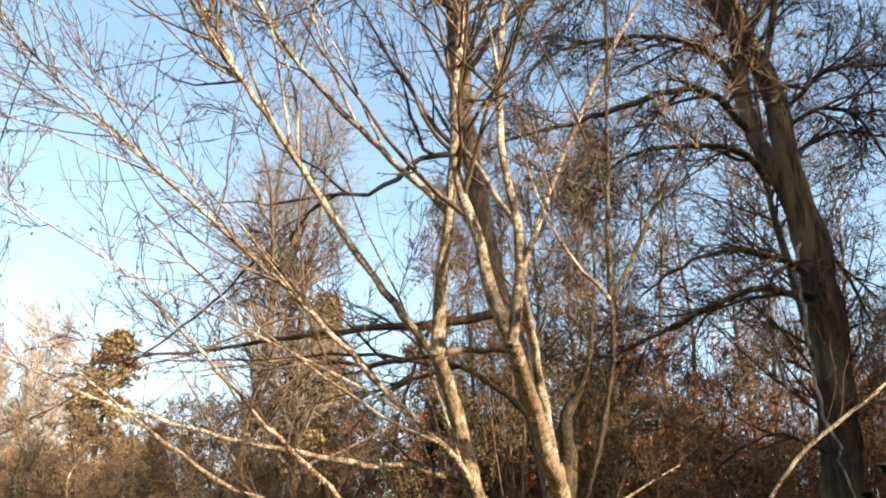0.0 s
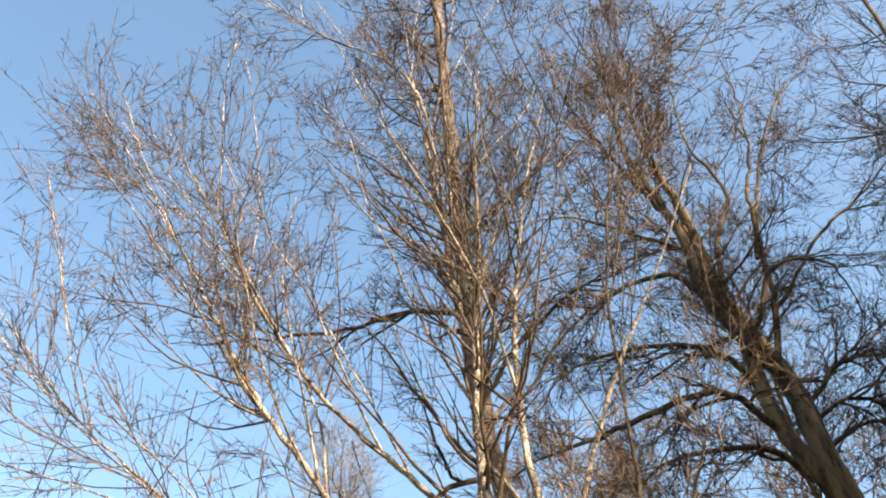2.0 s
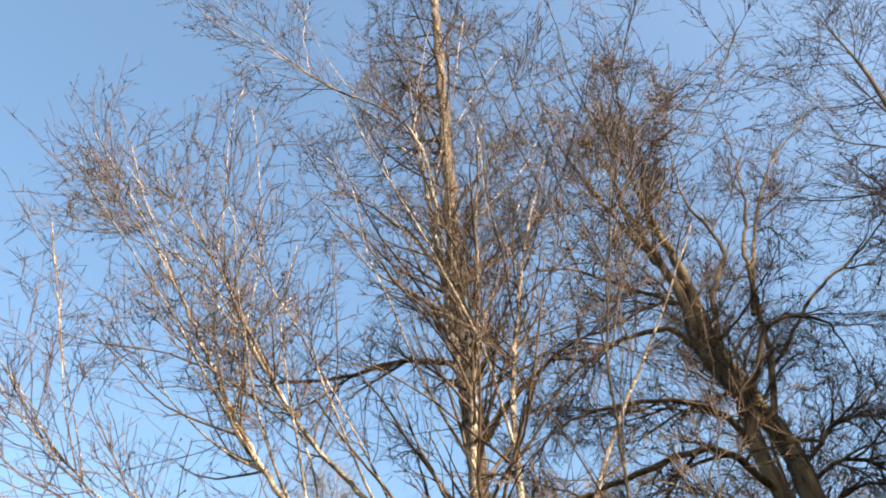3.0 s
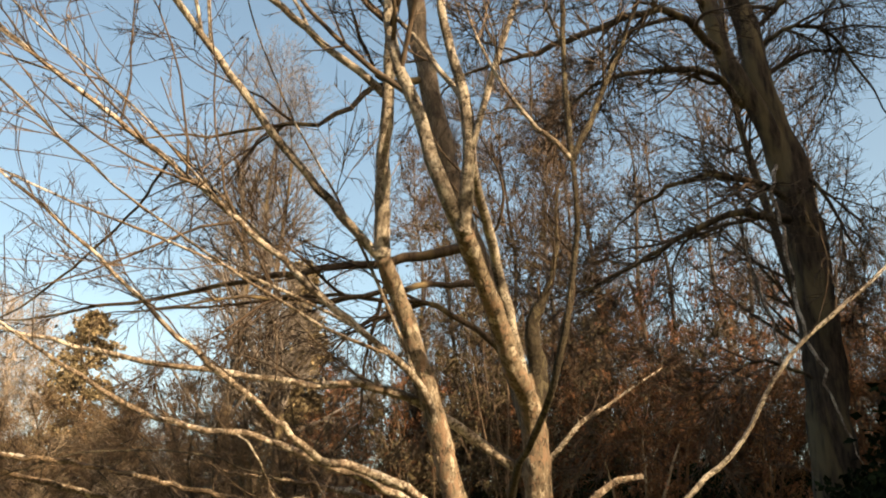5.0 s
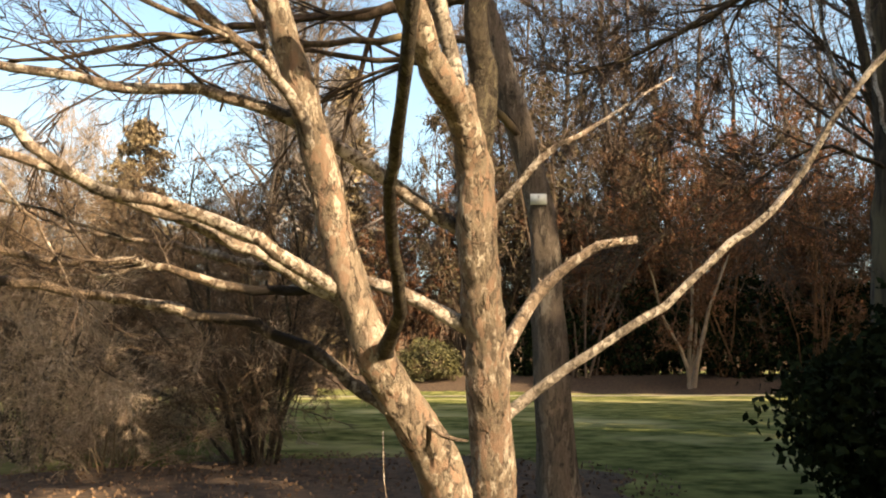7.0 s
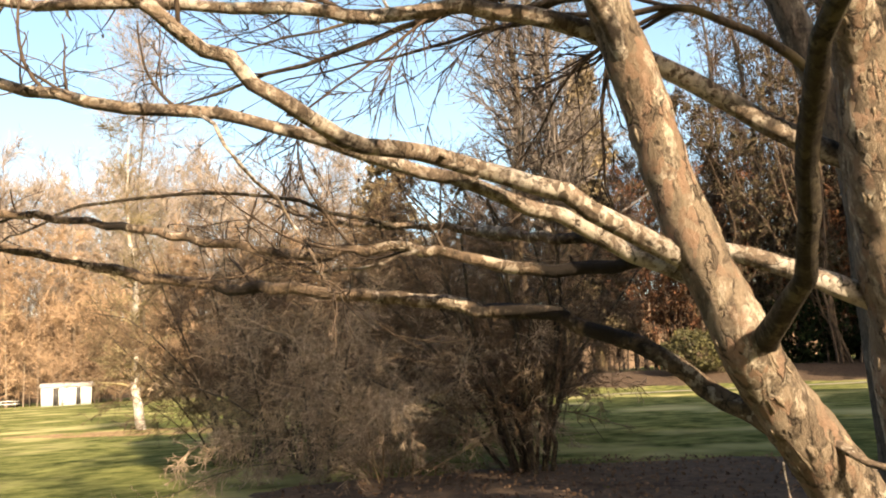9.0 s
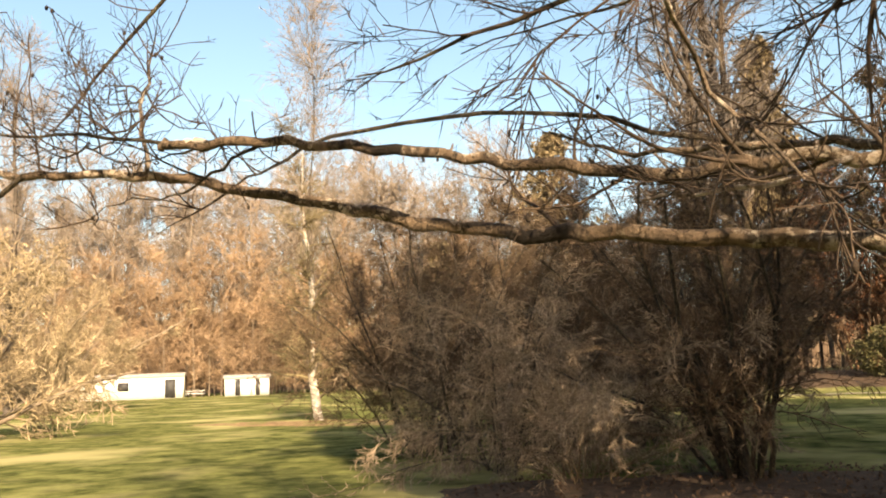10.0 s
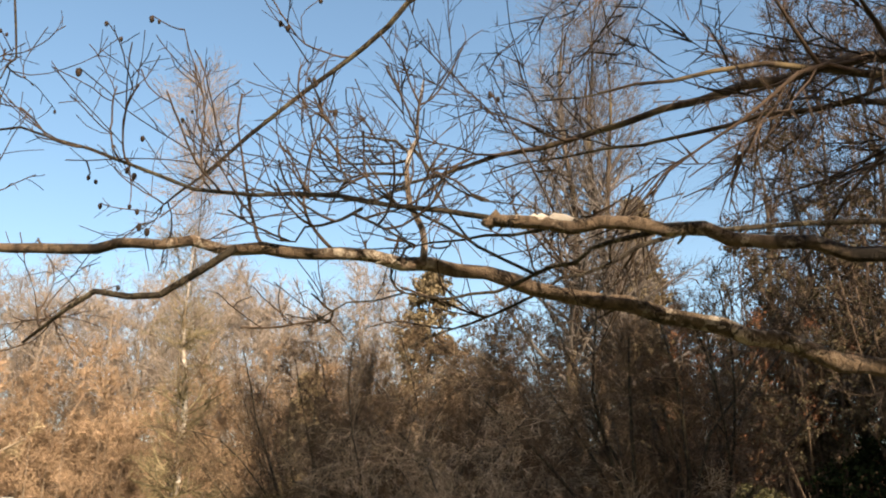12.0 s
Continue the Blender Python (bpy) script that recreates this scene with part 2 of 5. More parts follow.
class Shape:
    """Gathers tubes, leaves and plates for one mesh."""

    def __init__(self):
        self.v, self.l, self.s, self.n = [], [], [], 0

    def add(self, verts, faces):
        """verts (n,3), faces (m,k)"""
        faces = np.asarray(faces)
        self.v.append(np.asarray(verts, float))
        self.l.append((faces + self.n).ravel())
        self.s.append(np.full(len(faces), faces.shape[1]))
        self.n += len(verts)
        return self

    def tubes(self, p, r, sides=3, lump=0.0, caps=False):
        """p (N,k,3) lines, r (N,k) radii"""
        p, r = np.asarray(p, float), np.asarray(r, float)
        if p.ndim == 2:
            p, r = p[None], r[None]
        count, k, _ = p.shape
        tan = np.gradient(p, axis=1)
        tan /= np.linalg.norm(tan, axis=2, keepdims=True) + 1e-9
        mean = tan.mean(axis=1, keepdims=True)
        ref = np.where(np.abs(mean[..., 2:3]) < 0.8, np.array([0, 0, 1.0]), np.array([1.0, 0, 0]))
        side = np.cross(tan, np.broadcast_to(ref, tan.shape))
        side /= np.linalg.norm(side, axis=2, keepdims=True) + 1e-9
        up = np.cross(side, tan)
        a = np.arange(sides) / sides * 2 * np.pi
        rr = r[:, :, None] * (1 + lump * RNG.normal(size=(count, k, sides))) if lump else np.repeat(r[:, :, None], sides, 2)
        ring = p[:, :, None] + rr[..., None] * (np.cos(a)[:, None] * side[:, :, None] + np.sin(a)[:, None] * up[:, :, None])
        i = np.arange(count)[:, None, None] * k * sides
        j = np.arange(k - 1)[None, :, None] * sides
        s = np.arange(sides)[None, None]
        t = (s + 1) % sides
        f = np.stack([i + j + s, i + j + sides + s, i + j + sides + t, i + j + t], -1).reshape(-1, 4)
        base = self.n
        self.add(ring.reshape(-1, 3), f)
        if caps:
            ends = (np.arange(count)[:, None] * k * sides + (k - 1) * sides + np.arange(sides)[::-1]) + base
            self.l.append(ends.ravel())
            self.s.append(np.full(count, sides))
        return self

    def leaves(self, at, size, flat=0.0):
        """small folded leaves: two triangles each, turned at random"""
        n = len(at)
        d = RNG.normal(size=(n, 3))
        d /= np.linalg.norm(d, axis=1, keepdims=True)
        e = np.cross(d, RNG.normal(size=(n, 3)))
        e /= np.linalg.norm(e, axis=1, keepdims=True)
        nn = np.cross(d, e)
        s = np.broadcast_to(np.asarray(size, float), (n,))[:, None] * RNG.uniform(0.6, 1.3, (n, 1))
        q = np.stack([at, at + d * s * 0.5 + e * s * 0.32 + nn * s * 0.12, at + d * s, at + d * s * 0.5 - e * s * 0.32 + nn * s * 0.12], 1)
        i = np.arange(n)[:, None] * 4
        f = np.concatenate([i + [0, 1, 2], i + [0, 2, 3]], 0)
        return self.add(q.reshape(-1, 3), f)

    def slivers(self, p, r):
        """hair-thin tapering far-off twigs, from the ends of lines p (N,k,3)"""
        a, b = p[:, 0], p[:, -1]
        w = np.cross(b - a, RNG.normal(size=a.shape))
        w *= (r[:, :1] * 1.15) / (np.linalg.norm(w, axis=1, keepdims=True) + 1e-9)
        v = np.stack([a - w, a + w, b], 1).reshape(-1, 3)
        return self.add(v, np.arange(len(v)).reshape(-1, 3))

    def box(self, lo, hi):
        x0, y0, z0 = lo
        x1, y1, z1 = hi
        v = [(x0, y0, z0), (x1, y0, z0), (x1, y1, z0), (x0, y1, z0), (x0, y0, z1), (x1, y0, z1), (x1, y1, z1), (x0, y1, z1)]
        return self.add(v, [(3, 2, 1, 0), (4, 5, 6, 7), (0, 1, 5, 4), (1, 2, 6, 5), (2, 3, 7, 6), (3, 0, 4, 7)])

    def mesh(self, name, shift=(0, 0, 0), smooth=True):
        v = np.concatenate(self.v) - np.asarray(shift, float)
        return mesh_from(name, v, np.concatenate(self.l), np.concatenate(self.s), smooth)


def world_place(ob):
    at = Vector(ob.location)
    while ob.parent:
        ob = ob.parent
        at += ob.location
    return at


def part(name, shape, mat, parent, label="", kind="", smooth=True):
    """One mesh object under a thing or under a part; the shape is given in world metres."""
    ob = new(name, shape.mesh(name, world_place(parent), smooth))
    ob.data.materials.append(mat)
    ob.parent = parent
    return tagged(ob, label, kind=kind)


def thing(name, at, label, category, group="", kind=""):
    ob = new(name)
    ob.location = at
    ob.empty_display_size = 0.2
    return tagged(ob, label, category, group, kind)


def single(name, shape, mat, at, label, category="", kind="", smooth=True, group=""):
    ob = new(name, shape.mesh(name, at, smooth))
    ob.location = at
    ob.data.materials.append(mat)
    return tagged(ob, label, category, group, kind)


# ---------------------------------------------------------------- growth
def spine(ctrl, step=0.12, wobble=0.006):
    """A smooth line through control points (x, y, z, radius)."""
    c = np.asarray(ctrl, float)
    c = np.vstack([2 * c[0] - c[1], c, 2 * c[-1] - c[-2]])
    out = []
    for i in range(1, len(c) - 2):
        a, b, d, e = c[i - 1:i + 3]
        n = max(2, int(np.linalg.norm(d[:3] - b[:3]) / step))
        t = np.linspace(0, 1, n, endpoint=False)[:, None]
        out.append(0.5 * (2 * b + (d - a) * t + (2 * a - 5 * b + 4 * d - e) * t ** 2 + (3 * b - a - 3 * d + e) * t ** 3))
    out.append(c[-2:-1])
    out = np.vstack(out)
    out[1:-1, :3] += RNG.normal(scale=wobble, size=(len(out) - 2, 3))
    out[:, 3] = np.maximum(out[:, 3], 0.0015)
    return out[:, :3], out[:, 3]


def along(p, r, s):
    """Place, way and radius at s (0..1) of lines p (N,k,3); s (N,m)."""
    k = p.shape[1]
    x = np.clip(s, 0, 0.9999) * (k - 1)
    i = x.astype(int)
    f = (x - i)[..., None]
    row = np.arange(len(p))[:, None]
    a, b = p[row, i], p[row, i + 1]
    way = b - a
    way /= np.linalg.norm(way, axis=-1, keepdims=True) + 1e-9
    return a * (1 - f) + b * f, way, r[row, i] * (1 - f[..., 0]) + r[row, i + 1] * f[..., 0]


def sprout(p, r, m, span=(0.2, 1.0), angle=(35, 65), length=(0.3, 0.6), k=5, rise=0.1, bend=0.12, thin=0.6, tip=0.25, flat=0.0, rmin=0.001, taper=0.5, curl=0.0, up=0.0):
    """m shoots from each line: they leave it at an angle, wander, and rise (or droop, if negative)."""
    p, r = np.asarray(p, float), np.asarray(r, float)
    if p.ndim == 2:
        p, r = p[None], r[None]
    n = len(p)
    s = RNG.uniform(span[0], span[1], (n, m))
    at, way, rad = along(p, r, s)
    across = np.cross(way, RNG.normal(size=way.shape))
    across[..., 2] *= 1 - flat
    across[..., 2] = np.where(RNG.uniform(size=s.shape) < up, np.abs(across[..., 2]), across[..., 2])
    across /= np.linalg.norm(across, axis=-1, keepdims=True) + 1e-9
    ang = np.radians(RNG.uniform(*angle, (n, m)))[..., None]
    d = (np.cos(ang) * way + np.sin(ang) * across).reshape(-1, 3)
    ln = (RNG.uniform(*length, (n, m)) * (1 - taper * s)).reshape(-1, 1)
    line = np.empty((n * m, k, 3))
    line[:, 0] = at.reshape(-1, 3)
    sway = RNG.normal(scale=curl, size=d.shape) if curl else 0.0
    for j in range(1, k):
        d = d + RNG.normal(scale=bend, size=d.shape) + sway
        d[:, 2] += rise
        d /= np.linalg.norm(d, axis=1, keepdims=True)
        line[:, j] = line[:, j - 1] + d * ln / (k - 1)
    r0 = np.maximum(rad.reshape(-1, 1) * thin, rmin)
    rr = r0 * np.linspace(1, tip, k)[None]
    return line, np.maximum(rr, rmin * 0.8)


def lines(n, base, spread, height, k=6, bend=0.08, lean=(0.0, 0.35), rise=0.0, r=(0.01, 0.02), tip=0.3):
    """n stems from a clump."""
    a = RNG.uniform(0, 2 * np.pi, n)
    q = np.sqrt(RNG.uniform(0, 1, n)) * spread
    p0 = np.stack([base[0] + q * np.cos(a), base[1] + q * np.sin(a), np.full(n, base[2])], 1)
    tilt = RNG.uniform(*lean, n)
    b = a + RNG.normal(scale=0.6, size=n)
    d = np.stack([np.sin(tilt) * np.cos(b), np.sin(tilt) * np.sin(b), np.cos(tilt)], 1)
    ln = RNG.uniform(*height, n)[:, None]
    out = np.empty((n, k, 3))
    out[:, 0] = p0
    for j in range(1, k):
        d = d + RNG.normal(scale=bend, size=d.shape)
        d[:, 2] += rise
        d /= np.linalg.norm(d, axis=1, keepdims=True)
        out[:, j] = out[:, j - 1] + d * ln / (k - 1)
    return out, RNG.uniform(*r, n)[:, None] * np.linspace(1, tip, k)[None]


# ---------------------------------------------------------------- ground
def ground_z(x, y):
    """Flat lawn that swells gently on the far left and climbs a low bank beyond the path."""
    d = np.clip((-np.asarray(x, float) - 22) / 60, 0, 1)
    e = np.clip((np.asarray(y, float) - 50) / 7, 0, 1) * np.clip((np.asarray(x, float) + 24) / 12, 0, 1)
    return 0.55 * d * d * (3 - 2 * d) + 1.0 * e * e * (3 - 2 * e)


def sheet(xs, ys, rise=0.0):
    gx, gy = np.meshgrid(xs, ys)
    gz = ground_z(gx, gy) + rise + (0.012 * np.sin(gx * 1.7 + gy * 0.6) * np.sin(gy * 1.3) if rise == 0 else 0)
    v = np.stack([gx, gy, gz], -1).reshape(-1, 3)
    nx, ny = len(xs), len(ys)
    i = (np.arange(ny - 1)[:, None] * nx + np.arange(nx - 1)).ravel()
    return v, np.stack([i, i + 1, i + nx + 1, i + nx], 1)


def spaced(lo, hi):
    a = np.concatenate([np.linspace(-40, 40, 81), np.geomspace(42, hi, 26), -np.geomspace(42, -lo, 26)])
    return np.unique(a)


single("ground", Shape().add(*sheet(spaced(-2500, 2500), np.unique(np.concatenate([spaced(-2500, 2500), np.linspace(43, 62, 20)])))), GRASS, (0, 0, 0),
       "winter lawn, yellow-green in sun, dark in shade", "lawn", "structure")


def bed(name, cx, cy, rx, ry, mat, label, category):
    """A low mound with an uneven rim."""
    n, rings = 64, 7
    a = np.arange(n) / n * 2 * np.pi
    rim = 1 + 0.10 * np.sin(3 * a + cx) + 0.06 * np.sin(7 * a + cy)
    v, f = [], []
    for j in range(rings):
        q = (rings - j) / rings if j < rings - 1 else 0.02
        x, y = cx + rx * rim * q * np.cos(a), cy + ry * rim * q * np.sin(a)
        v.append(np.stack([x, y, ground_z(x, y) + (-0.02 if j == 0 else 0.03 + 0.05 * (1 - q) + RNG.normal(scale=0.012, size=n))], 1))
        if j:
            s = np.arange(n)
            f.append(np.stack([(j - 1) * n + s, (j - 1) * n + (s + 1) % n, j * n + (s + 1) % n, j * n + s], 1))
    ob = single(name, Shape().add(np.concatenate(v), np.concatenate(f)), mat, (cx, cy, 0), label, category, "structure")
    return ob


DRYLITTER = material("dry_leaf_litter", (0.10, 0.06, 0.03), (0.27, 0.18, 0.095), 5, 0.95, 0.8, patch=(0.14, 0.13, 0.04), patch_scale=0.8, patch_edge=(0.5, 0.6), detail=10)
bed("mulch_bed", -21.0, 28.2, 6.0, 1.8, DRYLITTER, "brown leaf mulch bed under small trees", "mulch")
bed("mulch_bed", -1.6, 12.2, 4.6, 3.6, MULCH, "dark leaf mulch under the drooping shrubs", "mulch")
bed("mulch_bed", 0.3, 4.6, 2.6, 1.8, MULCH, "leaf mulch round the multi-stemmed tree", "mulch")
bed("mulch_bed", 16.0, 57.5, 30.0, 8.0, MULCH, "brown leaf litter under the woodland edge", "mulch")

def fallen_leaves(cx, cy, rx, ry, n, label):
    """Curled dead leaves strewn over a bed."""
    a, q = RNG.uniform(0, 2 * np.pi, n), np.sqrt(RNG.uniform(0, 1, n)) * 1.05
    x, y = cx + rx * q * np.cos(a), cy + ry * q * np.sin(a)
    at = np.stack([x, y, ground_z(x, y) + 0.05 + 0.05 * (1 - np.minimum(q, 1)) + RNG.uniform(0, 0.02, n)], 1)
    single("fallen_leaves", Shape().leaves(at, 0.06), LITTER, (cx, cy, 0), label, "leaves", "stuff")


fallen_leaves(-1.6, 12.2, 4.4, 3.4, 2600, "brown dead leaves strewn over the mulch")
fallen_leaves(0.3, 4.6, 2.5, 1.7, 1600, "brown dead leaves strewn round the tree")

# a pale path crosses behind the lawn
px_, py_ = np.linspace(-12, 60, 46), np.array([0.0, 0.6, 1.2])
gx, gy = np.meshgrid(px_, py_)
pv = np.stack([gx, 46.6 + gy + 0.8 * np.sin(gx * 0.08), ground_z(gx, 48 + gy) + 0.03], -1).reshape(-1, 3)
pi_ = (np.arange(2)[:, None] * 46 + np.arange(45)).ravel()
single("path", Shape().add(pv, np.stack([pi_, pi_ + 1, pi_ + 47, pi_ + 46], 1)), GRAVEL, (0, 46.6, 0), "pale gravel path beyond the lawn", "path", "structure")


# ---------------------------------------------------------------- the multi-stemmed tree by the camera
tree = thing("multi_stemmed_tree", (0.4, 4.3, 0.0), "bare multi-stemmed tree with flaky tan bark and pale limbs", "tree")
high_shoots, low_shoots = [], []


def swell(c, q):
    """uneven girth of a stem: c on its skin, q on its axis"""
    return c + (c - q) * (0.10 * noise.noise(Vector(c * np.array([26, 26, 11]))) + 0.10 * noise.noise(Vector(c * 7)))


def flakes(stem, p, r):
    """thin, irregular scales of bark lifting at their upper or lower end"""
    v, f, m = [], [], 8
    for _ in range(150):
        i = int(RNG.integers(6, len(p) - 6))
        way = p[i + 4] - p[i - 4]
        way /= np.linalg.norm(way)
        o = np.cross(way, RNG.normal(size=3))
        o /= np.linalg.norm(o)
        side = np.cross(way, o)
        h, w = RNG.uniform(0.008, 0.028), RNG.uniform(0.003, 0.008)
        lift, end = RNG.uniform(0.0005, 0.003), RNG.choice((-1, 1))
        a0 = np.arange(m) / m * 2 * np.pi
        rad = RNG.uniform(0.55, 1.15, m)
        base = len(v)
        for scale, up in ((1.0, -0.0015), (0.9, 0.0012), (0.0, 0.0012)):
            for a, q in zip(a0, rad):
                x, z = math.cos(a) * w * q * scale, math.sin(a) * h * q * scale
                axis = p[i] + way * z
                ang = x / r[i]
                skin = axis + (o * math.cos(ang) + side * math.sin(ang)) * r[i]
                on = swell(skin, axis)
                out = (on - axis) / np.linalg.norm(on - axis)
                v.append(on + out * (up + (lift * max(0.0, end * z / h) ** 1.5 if up > 0 else 0)))
        for k in range(m):
            t = (k + 1) % m
            f.append((base + k, base + t, base + m + t, base + m + k))
            f.append((base + m + k, base + m + t, base + 2 * m + t, base + 2 * m + k))
    part("bark_flake", Shape().add(v, f), FLAKE, stem, "thin lifting scales of bark", "stuff")


def limb(name, ctrl, mat, label="", sides=12, lump=0.05, fan=10, span=(0.25, 1.0), length=(0.6, 1.3), rise=0.06, angle=(28, 60), end=None):
    fine = sides >= 18
    rough = mat is LOWLIMB
    p, r = spine(ctrl, 0.025 if fine else 0.05 if rough else 0.09, 0.001 if fine else 0.006 if rough else 0.0045)
    r = r * (1 + (0.02 if fine else 0.025) * np.sin(np.linspace(0, len(p) * 0.55, len(p)) + len(p)))
    s = Shape().tubes(p, r, 40 if fine else sides, 0.012 if fine else 0.075 if rough else lump, caps=True)
    if fine:
        s.v = [np.array([swell(c, q) for c, q in zip(a, np.repeat(p, 40, 0))]) for a in s.v]
    if mat in (PALE, LOWLIMB) and name == "limb":
        q, w = sprout(p, r, 16, (0.12, 0.95), (40, 85), (0.02, 0.07), 4, 0.05, 0.25, 0.38, 0.45, rmin=0.002, curl=0.1)
        s.tubes(q, np.minimum(w, 0.0055), 5, 0.12, caps=True)
    ob = part(name, s, mat, tree, label)
    if fine:
        flakes(ob, p, r)
    if fan:
        if p[:, 2].mean() < 2.9 or name == "branchlet":
            low_shoots.append(sprout(p, r, int(fan * 0.7), span, (25, 58), (length[0] * 0.6, length[1] * 0.9), 12, rise + 0.06, 0.10, 0.34, 0.3, rmin=0.0026, curl=0.05, up=0.8))
        else:
            if fan >= 20:
                q, w = sprout(p, r, 5 if name == "upper_stem" else 11, (0.06, 0.85), (14, 34), (1.8, 3.4), 16, rise * 0.1, 0.05, 0.55, 0.25, flat=0.4, rmin=0.006, taper=0.35)
                for i in range(len(q)):
                    part("side_limb", Shape().tubes(q[i], w[i], 7, 0.06), mat, tree)
                high_shoots.append(sprout(q, w, int(fan * 0.22), (0.15, 1.0), (25, 55), (0.4, 1.0), 9, rise * 0.6, 0.11, 0.45, 0.3, rmin=0.0034))
            high_shoots.append(sprout(p, r, int(fan * 1.3), (span[0], 0.96), angle, (length[0] * 0.8, length[1] * 1.15), 9, rise, 0.11, 0.5, 0.25, rmin=0.0038, taper=0.25))
    return p, r


limb("stem", [(0.50, 4.28, -0.06, 0.114), (0.36, 4.12, 0.75, 0.0892), (0.26, 4.0, 1.14, 0.0801), (0.11, 3.85, 1.42, 0.071), (0.05, 3.76, 1.56, 0.0637),
              (-0.06, 3.75, 1.88, 0.0564), (-0.14, 3.7, 2.23, 0.0519), (-0.28, 3.6, 2.72, 0.0455), (-0.40, 3.42, 3.0, 0.04)], FLAKY, "stem with flaking tan bark", 18, 0.05, fan=0)
limb("upper_stem", [(-0.40, 3.42, 3.0, 0.044), (-0.39, 3.3, 3.5, 0.036), (-0.36, 3.2, 3.85, 0.032), (-0.36, 3.2, 4.65, 0.032), (-0.46, 3.2, 5.75, 0.028),
                    (-0.61, 3.2, 7.05, 0.02), (-0.78, 3.2, 8.55, 0.01), (-0.85, 3.2, 9.4, 0.003)], UPPER, "", 10, fan=26, span=(0.15, 1), length=(0.8, 1.7), rise=0.10)
limb("stem", [(0.52, 4.36, -0.06, 0.123), (0.48, 4.27, 0.6, 0.0892), (0.45, 4.2, 1.11, 0.081), (0.44, 4.15, 1.39, 0.0792), (0.42, 4.1, 1.64, 0.0774),
              (0.40, 4.0, 1.94, 0.0728), (0.39, 3.94, 2.18, 0.0673), (0.385, 3.91, 2.34, 0.0546), (0.38, 3.9, 2.46, 0.0273), (0.38, 3.89, 2.50, 0.00546)], FLAKY, "upright stem with flaking pinkish-tan bark", 18, 0.05, fan=0)
limb("stem", [(0.405, 4.0, 1.98, 0.056), (0.39, 3.93, 2.2, 0.058), (0.34, 3.80, 2.36, 0.056), (0.26, 3.62, 2.46, 0.050), (0.16, 3.4, 2.68, 0.045), (-0.01, 3.0, 2.96, 0.041)], FLAKY, "leaning stem with flaking tan bark", 18, 0.05, fan=0)
limb("upper_stem", [(0.05, 3.14, 2.87, 0.039), (-0.01, 3.0, 2.96, 0.042), (-0.13, 2.9, 3.2, 0.036), (-0.23, 2.9, 3.59, 0.032),
                    (-0.32, 2.9, 3.86, 0.028), (-0.36, 2.9, 4.3, 0.024), (-0.34, 2.9, 4.9, 0.022), (-0.28, 2.9, 5.8, 0.018), (-0.25, 2.9, 6.8, 0.013), (-0.15, 2.9, 8.1, 0.006)],
     UPPER, "pale upper stem", 12, fan=30, span=(0.15, 1), length=(0.8, 1.8), rise=0.10)
limb("upper_stem", [(-0.02, 2.96, 2.95, 0.034), (0.02, 2.88, 3.27, 0.031), (0.0, 2.84, 3.57, 0.028), (-0.07, 2.84, 3.91, 0.023), (-0.1, 2.84, 4.28, 0.021), (-0.09, 2.84, 4.95, 0.018),
                    (0.0, 2.84, 5.7, 0.014), (0.15, 2.84, 6.6, 0.010), (0.39, 2.84, 7.6, 0.004)], UPPER, "pale upper stem", 10, fan=24, span=(0.25, 1), length=(0.7, 1.5), rise=0.10)
limb("upper_stem", [(0.40, 4.0, 1.98, 0.03), (0.37, 3.92, 2.30, 0.033), (0.28, 3.75, 2.7, 0.031), (0.19, 3.6, 3.04, 0.028), (0.08, 3.2, 3.29, 0.024), (0.02, 2.9, 3.43, 0.02)], UPPER, "", 10, fan=5)
limb("broken_stem", [(0.405, 4.0, 2.0, 0.05), (0.395, 3.94, 2.2, 0.054), (0.41, 3.92, 2.36, 0.052), (0.42, 3.9, 2.56, 0.046), (0.39, 3.85, 2.70, 0.043), (0.42, 3.8, 2.83, 0.036), (0.50, 3.7, 2.98, 0.016), (0.55, 3.6, 3.45, 0.008)],
     DARKSTEM, "twisted dark mossy stem", 10, 0.1, fan=12, span=(0.55, 1), length=(0.4, 0.9))
limb("side_stem", [(0.09, 3.78, 1.53, 0.0309), (0.16, 3.45, 1.66, 0.0201), (0.18, 3.05, 1.89, 0.0174), (0.23, 2.7, 2.03, 0.0141), (0.29, 2.42, 2.24, 0.0127), (0.36, 2.3, 2.7, 0.0114), (0.36, 2.25, 2.96, 0.0101)],
     DARKSTEM, "slender dark stem curving out of the fork", 12, fan=4, span=(0.7, 1), length=(0.3, 0.6))
limb("side_shoot", [(0.36, 2.25, 2.95, 0.013), (0.36, 2.25, 3.32, 0.011), (0.38, 2.25, 3.93, 0.0095), (0.40, 2.25, 4.6, 0.009), (0.50, 2.25, 5.3, 0.008), (0.60, 2.25, 5.8, 0.007), (0.72, 2.25, 6.5, 0.005), (0.9, 2.25, 7.3, 0.0025)], DARKSTEM, "", 8, fan=26, span=(0.5, 1), length=(0.6, 1.2), rise=0.08)
limb("side_shoot", [(0.36, 2.25, 2.95, 0.011), (0.13, 2.25, 3.23, 0.008), (0.03, 2.25, 3.48, 0.006), (-0.05, 2.3, 3.8, 0.003)], PALE, "", 8, fan=5, length=(0.2, 0.5))
limb("side_shoot", [(0.36, 2.25, 2.95, 0.013), (0.48, 2.25, 3.2, 0.011), (0.59, 2.25, 3.45, 0.009), (0.72, 2.2, 3.75, 0.006), (0.95, 2.2, 4.3, 0.003)], DARKSTEM, "", 8, fan=9, length=(0.3, 0.6))

